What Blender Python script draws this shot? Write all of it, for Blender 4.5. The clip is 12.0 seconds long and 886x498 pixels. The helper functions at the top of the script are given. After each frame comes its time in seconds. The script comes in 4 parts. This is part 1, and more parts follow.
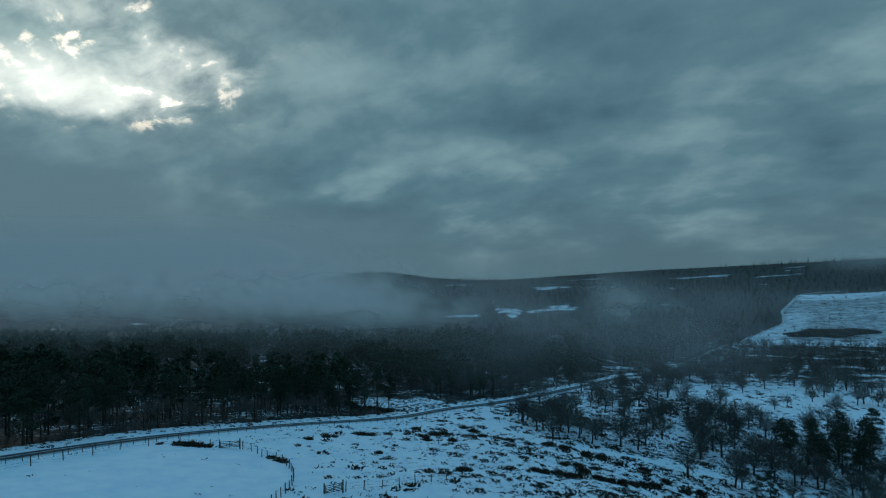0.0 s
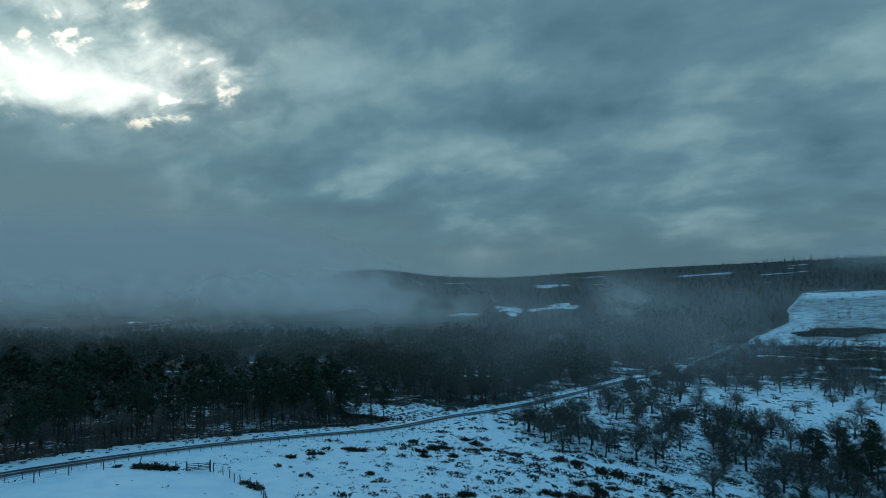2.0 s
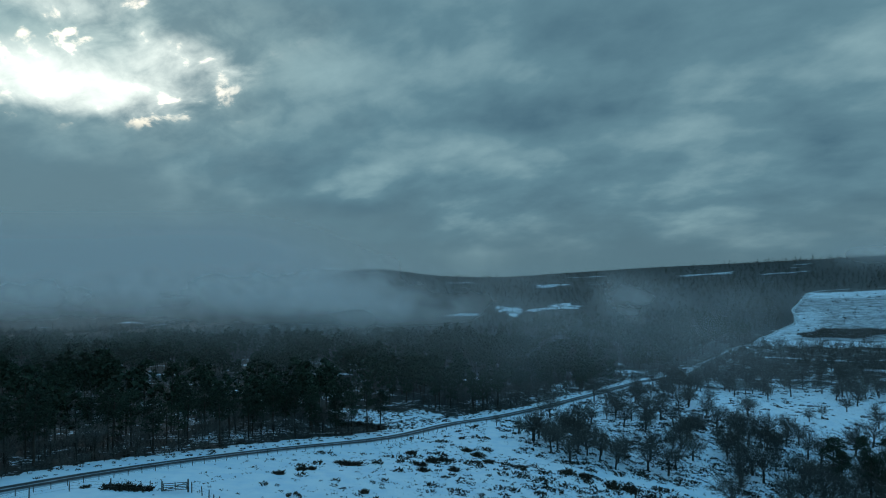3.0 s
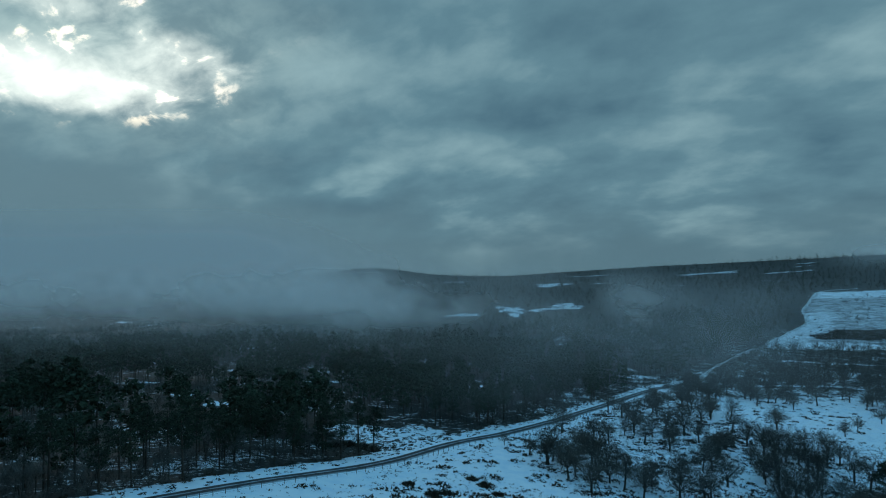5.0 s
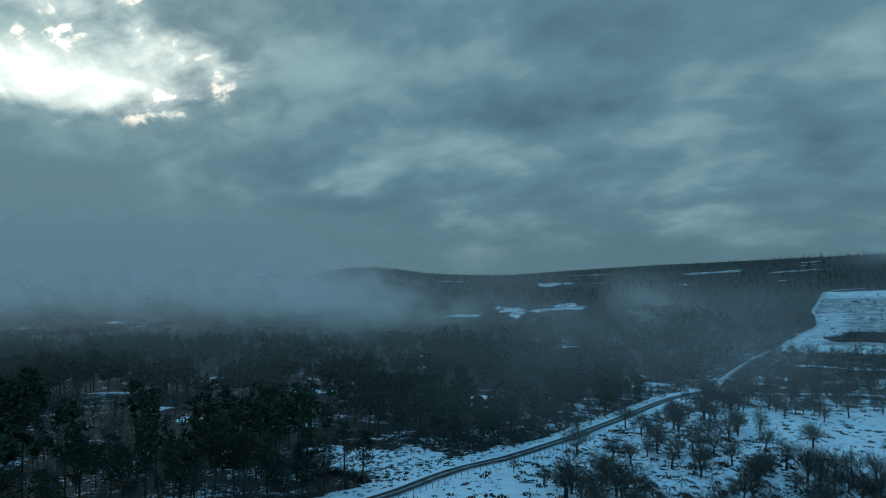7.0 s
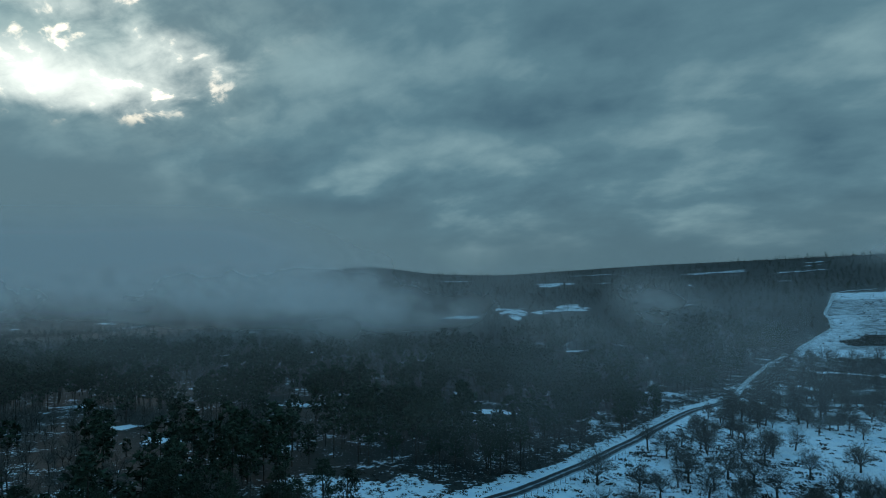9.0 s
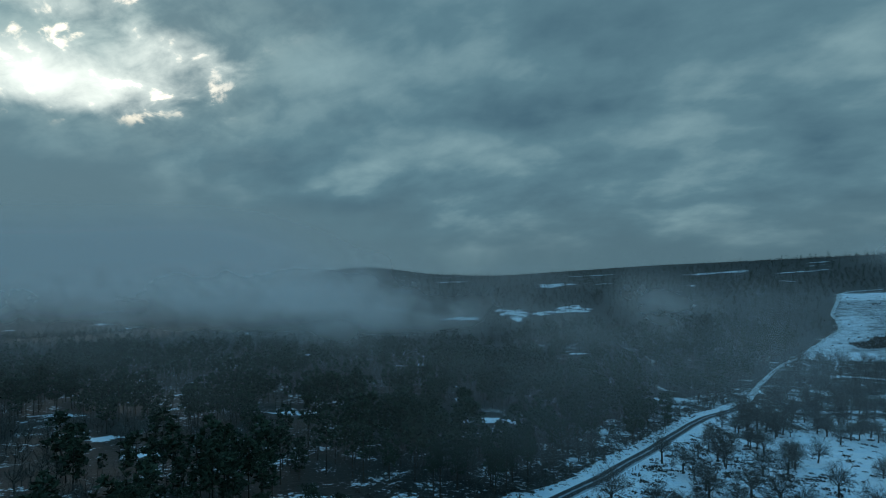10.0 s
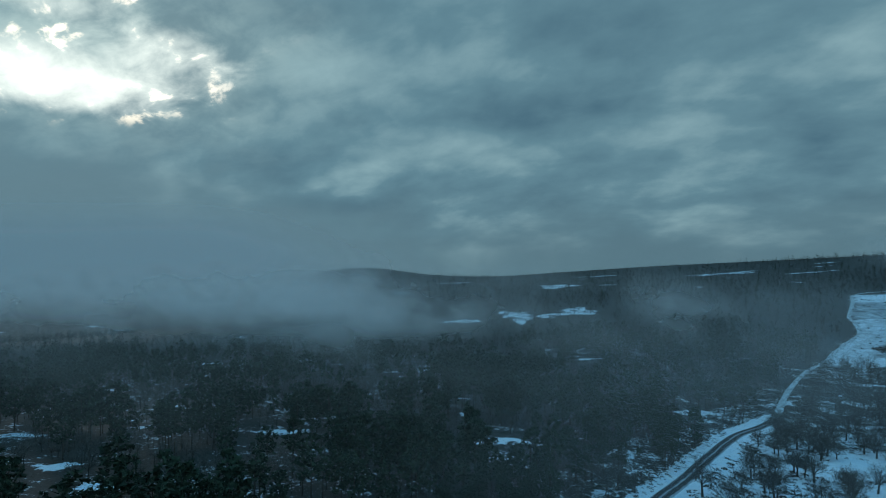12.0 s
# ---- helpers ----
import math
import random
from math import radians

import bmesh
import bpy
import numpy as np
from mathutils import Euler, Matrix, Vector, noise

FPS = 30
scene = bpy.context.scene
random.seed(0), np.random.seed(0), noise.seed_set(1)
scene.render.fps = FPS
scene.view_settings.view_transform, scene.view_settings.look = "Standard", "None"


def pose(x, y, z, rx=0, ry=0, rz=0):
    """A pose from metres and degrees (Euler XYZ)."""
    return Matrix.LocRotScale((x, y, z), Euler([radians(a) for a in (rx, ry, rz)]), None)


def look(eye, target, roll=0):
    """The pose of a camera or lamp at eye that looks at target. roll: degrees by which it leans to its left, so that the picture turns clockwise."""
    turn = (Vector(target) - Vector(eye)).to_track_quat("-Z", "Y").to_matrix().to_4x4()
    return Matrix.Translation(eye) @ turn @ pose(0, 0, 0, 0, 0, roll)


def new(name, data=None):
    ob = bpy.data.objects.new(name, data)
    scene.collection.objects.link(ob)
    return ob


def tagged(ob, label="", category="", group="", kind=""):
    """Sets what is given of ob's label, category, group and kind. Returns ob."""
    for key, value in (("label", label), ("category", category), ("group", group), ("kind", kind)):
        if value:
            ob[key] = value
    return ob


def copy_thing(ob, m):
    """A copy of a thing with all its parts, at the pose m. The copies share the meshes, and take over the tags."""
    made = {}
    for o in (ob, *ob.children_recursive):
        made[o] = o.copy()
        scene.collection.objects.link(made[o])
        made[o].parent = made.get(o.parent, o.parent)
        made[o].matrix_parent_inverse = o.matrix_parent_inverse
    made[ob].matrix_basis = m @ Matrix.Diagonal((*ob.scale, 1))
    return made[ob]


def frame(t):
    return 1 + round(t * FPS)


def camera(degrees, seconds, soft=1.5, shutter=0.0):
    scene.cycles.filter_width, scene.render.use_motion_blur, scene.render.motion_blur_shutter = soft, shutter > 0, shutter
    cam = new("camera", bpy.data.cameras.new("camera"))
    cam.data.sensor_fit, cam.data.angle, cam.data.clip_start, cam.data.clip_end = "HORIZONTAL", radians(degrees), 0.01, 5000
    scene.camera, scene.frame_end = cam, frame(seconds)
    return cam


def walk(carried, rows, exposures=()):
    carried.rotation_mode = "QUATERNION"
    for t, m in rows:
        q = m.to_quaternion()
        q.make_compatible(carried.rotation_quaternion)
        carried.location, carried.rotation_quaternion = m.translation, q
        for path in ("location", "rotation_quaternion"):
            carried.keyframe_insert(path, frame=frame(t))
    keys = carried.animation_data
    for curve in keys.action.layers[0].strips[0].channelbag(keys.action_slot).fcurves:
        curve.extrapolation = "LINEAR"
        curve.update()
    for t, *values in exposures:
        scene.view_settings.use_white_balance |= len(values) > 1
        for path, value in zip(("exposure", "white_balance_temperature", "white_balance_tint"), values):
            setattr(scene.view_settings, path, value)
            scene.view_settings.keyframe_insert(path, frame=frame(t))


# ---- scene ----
cam = camera(72.0, 12.0, soft=1.0)
EXPOSURES = [(0.0, 0.0), (1.0, 0.1), (2.5, 0.25), (7.0, 0.25), (9.0, 0.1), (10.0, 0.1), (11.0, 0.02), (11.5, 0.10), (12.0, 0.27)]
# seconds, eye x, y, z, heading to the east, pitch
ROWS = [
    (0.0, 0.00, 0.00, 44.20, 0.000, 0.933),
    (0.5, -0.04, 3.02, 44.08, 0.022, 0.869),
    (1.0, -0.07, 6.13, 43.97, 0.044, 0.809),
    (1.5, -0.09, 9.44, 43.89, 0.070, 0.759),
    (2.0, -0.12, 13.01, 43.85, 0.097, 0.722),
    (2.5, -0.17, 16.83, 43.84, 0.127, 0.695),
    (3.0, -0.26, 20.87, 43.86, 0.160, 0.671),
    (5.0, -0.84, 37.82, 43.94, 0.291, 0.547),
    (5.5, -0.99, 42.20, 43.95, 0.330, 0.512),
    (6.0, -1.12, 46.71, 43.96, 0.376, 0.476),
    (6.5, -1.20, 51.30, 43.98, 0.428, 0.446),
    (7.0, -1.25, 55.99, 44.01, 0.477, 0.428),
    (9.0, -1.44, 74.87, 44.10, 0.646, 0.401),
    (9.5, -1.53, 79.66, 44.11, 0.680, 0.402),
    (10.0, -1.66, 84.48, 44.11, 0.707, 0.408),
    (10.5, -1.83, 89.31, 44.09, 0.729, 0.418),
    (11.0, -2.05, 94.17, 44.07, 0.748, 0.430),
    (11.5, -2.33, 99.07, 44.03, 0.762, 0.440),
    (12.0, -2.64, 104.00, 43.99, 0.770, 0.447),
]
walk(cam, [(t, pose(x, y, z, 90 + pitch, 0, -yaw)) for t, x, y, z, yaw, pitch in ROWS], exposures=EXPOSURES)

# ---------------------------------------------------------------- sky, sun
world = bpy.data.worlds.new("overcast_sky")
scene.world = world
world.use_nodes = True
ZENITH = (0.105, 0.345, 0.545)
SUN_AZ, SUN_EL = -30.0, 17.0          # degrees east of north, above the horizon


class Nodes:
    """Short hand for building a node tree."""

    def __init__(self, tree):
        self.tree = tree
        tree.nodes.clear()

    def add(self, kind, ins=None, **props):
        n = self.tree.nodes.new(kind)
        for k, v in props.items():
            setattr(n, k, v)
        for k, v in (ins or {}).items():
            if isinstance(v, bpy.types.NodeSocket):
                self.tree.links.new(v, n.inputs[k])
            else:
                n.inputs[k].default_value = v
        return n

    def math(self, op, a, b=0.0, clamp=False):
        return self.add("ShaderNodeMath", {0: a, 1: b}, operation=op, use_clamp=clamp).outputs[0]

    def vec(self, op, a, b=(0, 0, 0)):
        n = self.add("ShaderNodeVectorMath", {0: a, 1: b}, operation=op)
        return n.outputs["Value"] if op in ("LENGTH", "DOT_PRODUCT") else n.outputs["Vector"]

    def noise(self, vector, scale, detail=4.0, rough=0.55, distort=0.0):
        return self.add("ShaderNodeTexNoise", {"Vector": vector, "Scale": scale, "Detail": detail, "Roughness": rough, "Distortion": distort}).outputs[0]

    def step(self, value, lo, hi, to_lo=0.0, to_hi=1.0):
        return self.add("ShaderNodeMapRange", {0: value, 1: lo, 2: hi, 3: to_lo, 4: to_hi}, interpolation_type="SMOOTHSTEP").outputs[0]

    def mix(self, fac, a, b):
        n = self.add("ShaderNodeMix", {0: fac}, data_type="RGBA")
        for i, v in ((6, a), (7, b)):
            if isinstance(v, bpy.types.NodeSocket):
                self.tree.links.new(v, n.inputs[i])
            else:
                n.inputs[i].default_value = (*v, 1)
        return n.outputs[2]


def build_sky():
    n = Nodes(world.node_tree)
    d = n.add("ShaderNodeTexCoord").outputs["Generated"]
    x, y, z = n.add("ShaderNodeSeparateXYZ", {0: d}).outputs
    u = n.math("ARCTAN2", x, y)
    v = n.math("ARCSINE", z)
    dome = n.add("ShaderNodeCombineXYZ", {0: u, 1: n.math("MULTIPLY", v, 2.3), 2: 0.0}).outputs[0]
    # the deck lies flat overhead, so its billows shrink and flatten towards the horizon
    flat = n.math("DIVIDE", 1.0, n.math("ADD", n.math("MAXIMUM", z, 0.0), 0.36))
    deck = n.add("ShaderNodeCombineXYZ", {0: n.math("MULTIPLY", x, flat), 1: n.math("MULTIPLY", n.math("ADD", y, n.math("MULTIPLY", x, 0.25)), flat), 2: 0.0}).outputs[0]
    big = n.noise(n.vec("ADD", deck, (3.1, 0.4, 0)), 1.6, 3, 0.5, 0.0)
    mid = n.noise(n.vec("ADD", deck, (7.3, 2.1, 0.6)), 2.9, 6, 0.48, 0.15)
    wisp = n.noise(n.vec("ADD", deck, (1.7, 5.0, 1.3)), 9.5, 6, 0.55, 0.25)
    form = n.math("ADD", n.math("MULTIPLY", big, 0.34), n.math("ADD", n.math("MULTIPLY", mid, 0.50), n.math("MULTIPLY", wisp, 0.16)))

    def lobe(tx, ty, sx, sy, amount):
        """A soft-edged part of the deck about one direction."""
        off = n.vec("MULTIPLY", n.vec("SUBTRACT", dome, (math.atan(tx), math.atan(ty) * 2.3, 0)), (1 / sx, 1 / sy / 2.3, 0))
        ragged = n.math("ADD", n.vec("LENGTH", off), n.math("MULTIPLY", n.math("SUBTRACT", mid, 0.5), 1.2))
        return n.step(ragged, 1.25, 0.0, 0.0, amount)

    def total(*lobes):
        out = lobes[0]
        for one in lobes[1:]:
            out = n.math("ADD", out, one)
        return out

    light = total(lobe(0.03, 0.181, 0.13, 0.034, 0.10), lobe(0.37, 0.192, 0.16, 0.034, 0.12), lobe(0.10, 0.160, 0.40, 0.045, 0.06), lobe(0.46, 0.34, 0.16, 0.04, 0.04), lobe(0.16, 0.30, 0.26, 0.10, 0.04), lobe(-0.12, 0.27, 0.12, 0.05, 0.04))
    dark = total(lobe(0.34, 0.258, 0.34, 0.040, 0.03), lobe(0.00, 0.385, 0.28, 0.06, 0.02), lobe(-0.42, 0.150, 0.18, 0.05, 0.07), lobe(-0.18, 0.083, 0.10, 0.024, 0.09), lobe(0.08, 0.070, 0.09, 0.020, 0.06),
                 lobe(-0.36, 0.075, 0.09, 0.030, 0.06), lobe(0.27, 0.083, 0.10, 0.018, 0.05), lobe(0.70, 0.185, 0.14, 0.09, 0.06), lobe(-0.24, 0.40, 0.12, 0.04, 0.06))
    form = n.math("SUBTRACT", n.math("ADD", form, light), dark)
    ramp = n.add("ShaderNodeValToRGB", {0: form})
    el = ramp.color_ramp.elements
    el[0].position, el[0].color = 0.36, (0.060, 0.132, 0.180, 1)
    el[1].position, el[1].color = 0.68, (0.245, 0.385, 0.420, 1)
    el.new(0.50).color = (0.101, 0.201, 0.250, 1)
    clouds = ramp.outputs[0]
    # the thin, torn part of the deck before the sun
    halo = lobe(-0.58, 0.310, 0.40, 0.170, 1.0)
    gap = total(lobe(-0.66, 0.250, 0.17, 0.055, 0.56), lobe(-0.41, 0.290, 0.14, 0.052, 0.46), lobe(-0.70, 0.375, 0.14, 0.055, 0.40), lobe(-0.53, 0.225, 0.17, 0.044, 0.40), lobe(-0.50, 0.355, 0.16, 0.05, 0.20), lobe(-0.57, 0.300, 0.16, 0.05, 0.12))
    tear = n.math("ADD", n.math("MULTIPLY", n.math("SUBTRACT", mid, 0.5), 1.5), n.math("MULTIPLY", n.math("SUBTRACT", wisp, 0.5), 0.95))
    clouds = n.mix(n.math("MULTIPLY", halo, n.step(tear, -0.26, 0.26, 0.25, 0.85)), clouds, (0.40, 0.54, 0.53))
    clouds = n.mix(n.math("MULTIPLY", n.step(n.math("ADD", tear, gap), 0.05, 0.95), n.step(gap, 0.0, 0.30)), clouds, (1.02, 1.10, 1.02))
    blue = n.add("ShaderNodeTexSky", sky_type="NISHITA", sun_disc=False, sun_elevation=radians(SUN_EL), sun_rotation=radians(SUN_AZ))
    blue_dim = n.vec("SCALE", blue.outputs[0])
    blue_dim.node.inputs["Scale"].default_value = 0.10
    hole = n.math("MULTIPLY", n.step(wisp, 0.56, 0.66), n.step(halo, 0.3, 0.9))
    clouds = n.mix(n.math("MULTIPLY", hole, 0.35), clouds, blue_dim)
    # overhead the deck thins to blue
    clouds = n.mix(n.step(z, 0.40, 0.80), clouds, ZENITH)
    # low cloud: an even grey along the horizon, reaching higher in the west
    west = n.step(u, -0.05, -0.55, 0.0, 0.10)
    rise = n.math("ADD", n.math("SUBTRACT", v, west), n.math("MULTIPLY", n.math("SUBTRACT", mid, 0.5), 0.16))
    low = n.step(rise, -0.02, 0.125, 0.08, 1.0)
    clouds = n.mix(low, n.mix(n.step(u, 0.3, -0.6), (0.080, 0.152, 0.190), (0.104, 0.186, 0.226)), clouds)
    bg = n.add("ShaderNodeBackground", {0: clouds, 1: 1.0})
    n.add("ShaderNodeOutputWorld", {0: bg.outputs[0]})


build_sky()
sun = new("sun", bpy.data.lights.new("sun", "SUN"))
sun.data.energy, sun.data.angle, sun.data.color = 0.16, radians(20), (1.0, 0.97, 0.90)
toward = Vector((math.sin(radians(SUN_AZ)) * math.cos(radians(SUN_EL)), math.cos(radians(SUN_AZ)) * math.cos(radians(SUN_EL)), math.sin(radians(SUN_EL))))
sun.matrix_world = look(toward * 500, (0, 0, 0))


# ---------------------------------------------------------------- materials
def material(name):
    m = bpy.data.materials.new(name)
    m.use_nodes = True
    return m, Nodes(m.node_tree)


def finish(n, colour, rough, bump=None, dist=0.05, strength=0.6, spec=0.3):
    ins = {"Base Color": colour if isinstance(colour, bpy.types.NodeSocket) else (*colour, 1), "Roughness": rough, "Specular IOR Level": spec}
    if bump is not None:
        ins["Normal"] = n.add("ShaderNodeBump", {"Height": bump, "Distance": dist, "Strength": strength}).outputs[0]
    n.add("ShaderNodeOutputMaterial", {0: n.add("ShaderNodeBsdfPrincipled", ins).outputs[0]})


def varied(name, a, b, scale, rough=0.85, bump=0.02, island=0.0, stretch=(1, 1, 1), spec=0.25):
    """Two colours mixed by noise at two scales, with relief, and object by object or piece by piece."""
    m, n = material(name)
    p = n.vec("MULTIPLY", n.add("ShaderNodeTexCoord").outputs["Object"], stretch)
    f = n.math("ADD", n.math("MULTIPLY", n.noise(p, scale, 5), 0.6), n.math("MULTIPLY", n.noise(p, scale * 7, 3), 0.4))
    f = n.step(f, 0.35, 0.65)
    c = n.mix(f, a, b)
    if island:
        r = n.add("ShaderNodeNewGeometry").outputs["Random Per Island"]
        o = n.add("ShaderNodeObjectInfo").outputs["Random"]
        v = n.math("ADD", n.math("MULTIPLY", r, 0.6), n.math("MULTIPLY", o, 0.4))
        gain = n.step(v, 0.0, 1.0, 1 - island, 1 + island)
        c2 = n.vec("SCALE", c)
        n.tree.links.new(gain, c2.node.inputs["Scale"])
        c = c2
    finish(n, c, rough, f, bump, 0.6, spec)
    return m


SNOW, SNOW_BLUE = (0.80, 0.87, 0.94), (0.66, 0.78, 0.90)


def ground_material():
    """Snow lying on heather and leaf litter; the mesh says how much of each grows where."""
    m, n = material("snowy_ground")
    p = n.add("ShaderNodeTexCoord").outputs["Object"]
    cover = n.add("ShaderNodeAttribute", attribute_name="snow_cover").outputs["Fac"]
    litter = n.add("ShaderNodeAttribute", attribute_name="litter").outputs["Fac"]
    fine = n.noise(p, 0.9, 6, 0.62)
    broad = n.noise(p, 0.13, 4, 0.55)
    vast = n.noise(p, 0.018, 5, 0.6, 0.8)
    f = n.math("ADD", n.math("MULTIPLY", fine, 0.46), n.math("ADD", n.math("MULTIPLY", broad, 0.36), n.math("MULTIPLY", vast, 0.18)))
    lim = n.step(cover, 0.0, 1.0, 0.67, 0.315)
    lim.node.interpolation_type = "LINEAR"
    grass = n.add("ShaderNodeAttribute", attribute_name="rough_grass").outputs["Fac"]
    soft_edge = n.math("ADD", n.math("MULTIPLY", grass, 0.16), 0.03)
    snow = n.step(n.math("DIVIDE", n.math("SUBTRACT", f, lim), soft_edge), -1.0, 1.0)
    white = n.mix(n.step(n.noise(p, 0.35, 5), 0.35, 0.7), SNOW, SNOW_BLUE)
    heather = n.mix(n.step(n.noise(p, 2.2, 5), 0.35, 0.65), (0.022, 0.022, 0.020), (0.052, 0.047, 0.040))
    leaf = n.mix(n.step(n.noise(p, 1.3, 5), 0.35, 0.65), (0.016, 0.019, 0.018), (0.032, 0.035, 0.033))
    dark = n.mix(litter, heather, leaf)
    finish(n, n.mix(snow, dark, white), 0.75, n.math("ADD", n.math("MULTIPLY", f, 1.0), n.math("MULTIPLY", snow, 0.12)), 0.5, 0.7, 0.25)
    return m


def road_material():
    m, n = material("wet_tarmac")
    p = n.add("ShaderNodeTexCoord").outputs["UV"]
    u = n.add("ShaderNodeSeparateXYZ", {0: p}).outputs[0]
    wob = n.math("ADD", u, n.math("MULTIPLY", n.math("SUBTRACT", n.noise(p, 0.22, 4), 0.5), 0.30))
    off = n.math("ABSOLUTE", n.math("SUBTRACT", n.math("ABSOLUTE", n.math("SUBTRACT", wob, 0.5)), 0.20))
    slush = n.step(n.math("ADD", off, n.math("MULTIPLY", n.math("SUBTRACT", n.noise(p, 1.6, 5), 0.5), 0.20)), 0.10, 0.21)
    tar = n.mix(n.step(n.noise(p, 3.0, 4), 0.3, 0.7), (0.030, 0.033, 0.037), (0.058, 0.060, 0.063))
    c = n.mix(n.math("MULTIPLY", slush, 0.75), tar, (0.45, 0.53, 0.60))
    finish(n, c, 0.8, slush, 0.04, 0.5, 0.2)
    return m


def lane_material():
    m, n = material("trodden_snow")
    p = n.add("ShaderNodeTexCoord").outputs["Object"]
    f = n.step(n.math("ADD", n.noise(p, 0.8, 5), 0.0), 0.40, 0.62)
    finish(n, n.mix(f, (0.60, 0.70, 0.78), (0.20, 0.20, 0.19)), 0.8, f, 0.08)
    return m


def mist_material(name, scale):
    m, n = material(name)
    p = n.add("ShaderNodeTexCoord").outputs["Object"]
    x, y, z = n.add("ShaderNodeSeparateXYZ", {0: p}).outputs
    # wisps drawn out down towards the east
    q = n.add("ShaderNodeCombineXYZ", {0: n.math("ADD", x, n.math("MULTIPLY", z, 0.6)), 1: y, 2: n.math("MULTIPLY", n.math("SUBTRACT", z, n.math("MULTIPLY", x, 0.15)), 1.25)}).outputs[0]
    dens = n.add("ShaderNodeAttribute", attribute_name="mist_body").outputs["Fac"]
    wisp = n.add("ShaderNodeAttribute", attribute_name="wisp").outputs["Fac"]
    f = n.math("ADD", n.math("MULTIPLY", n.noise(q, scale, 4, 0.5, 0.2), 0.8), n.math("MULTIPLY", n.noise(q, scale * 2.7, 4, 0.5, 0.1), 0.2))
    f = n.step(f, 0.40, 0.62)
    thin = n.math("SUBTRACT", 1.0, dens, True)
    torn = n.math("SUBTRACT", 1.0, n.math("MULTIPLY", wisp, f), True)
    body = n.math("SUBTRACT", 1.0, n.math("MULTIPLY", thin, torn))
    scat = n.add("ShaderNodeBsdfDiffuse", {"Color": (0.99, 0.95, 0.95, 1), "Normal": tuple(Vector((0, -0.42, 0.91)).normalized())})
    through_light = n.add("ShaderNodeBsdfTranslucent", {"Color": (0.26, 0.225, 0.22, 1), "Normal": tuple(Vector((0, -0.6, -0.8)).normalized())})
    cloud = n.add("ShaderNodeAddShader", {0: scat.outputs[0], 1: through_light.outputs[0]})
    clear = n.add("ShaderNodeBsdfTransparent")
    both = n.add("ShaderNodeMixShader", {0: body, 1: clear.outputs[0], 2: cloud.outputs[0]})
    n.add("ShaderNodeOutputMaterial", {0: both.outputs[0]})
    return m


M_GROUND, M_ROAD, M_LANE = ground_material(), road_material(), lane_material()
M_BARK = varied("oak_bark", (0.030, 0.028, 0.025), (0.070, 0.065, 0.056), 3.0, 0.9, 0.03, 0.3, (1, 1, 0.25))
M_TWIG = varied("bare_twigs", (0.060, 0.059, 0.055), (0.130, 0.124, 0.112), 1.2, 0.9, 0.01, 0.45)
M_PINEBARK = varied("pine_bark", (0.032, 0.027, 0.023), (0.075, 0.058, 0.045), 3.0, 0.9, 0.03, 0.3, (1, 1, 0.3))
M_NEEDLE = varied("pine_needles", (0.016, 0.027, 0.018), (0.042, 0.060, 0.036), 1.0, 0.8, 0.02, 0.5)
M_GORSE = varied("gorse_and_bramble", (0.022, 0.020, 0.014), (0.062, 0.048, 0.032), 2.5, 0.9, 0.02, 0.5)
M_WOOD = varied("weathered_timber", (0.060, 0.052, 0.045), (0.14, 0.125, 0.11), 4.0, 0.9, 0.01, 0.3, (1, 1, 0.3))
M_WIRE = varied("fence_wire", (0.10, 0.10, 0.10), (0.22, 0.22, 0.22), 5.0, 0.5, 0.002)

# ---------------------------------------------------------------- the land
X_KNOTS = np.array([-1600, -520, -160, 0, 130, 290, 460, 900, 1800.0])
Y_KNOTS = np.array([-150, 95, 190, 320, 500, 700, 950, 1250, 1700, 3200.0])
LAND = np.array([
    [36.4, 4.1, -6.1, -16.4, -27.7, -39.7, -43.7, -38.1, -54.3, -96.5],
    [44.1, 13.8, 0.4, -12.8, -29.9, -44.5, -72.9, -42.3, -36.1, -90.7],
    [44.0, 18.6, 3.2, -9.1, -27.5, -29.1, -11.9, 16.5, -16.9, -93.9],
    [37.1, 9.7, -0.3, -8.3, -24.7, -15.3, -1.5, 3.9, -26.8, -96.0],
    [24.0, -17.5, -8.7, -13.8, -16.7, -7.1, 1.7, 1.6, -20.0, -96.1],
    [11.6, -13.4, -13.7, -13.3, -11.3, 2.5, 8.4, 11.2, -9.8, -95.9],
    [6.1, -7.4, -9.9, -7.6, 2.0, 3.8, 16.0, 22.5, -3.6, -96.2],
    [10.3, 11.6, 13.1, 16.6, 23.5, 31.0, 53.0, 41.2, 6.7, -96.8],
    [23.2, 50.7, 58.7, 64.4, 67.5, 67.7, 65.8, 55.9, 25.8, -95.3],
])
ROAD = [(-118, -30), (-95, 20), (-75, 58), (-61.2, 84.7), (-48.5, 108.7), (-32.1, 133.3), (-12, 156), (1.5, 177.3), (14.8, 191.3), (32, 211.6), (42, 224.5), (54, 240), (69, 261), (88, 286), (104.5, 302), (115.5, 314)]
LANE = [(115.5, 314), (140, 351), (173, 396), (211, 435), (251.5, 481.7), (286, 516), (306, 548), (318, 572), (368, 640), (408, 698), (438, 722), (476, 730)]
PATH = [(13.5, 186), (12, 171), (12.7, 151), (19.5, 145), (28, 141.8), (41, 140.8), (51, 139.6), (60, 139.4), (70, 138.6), (85, 134)]


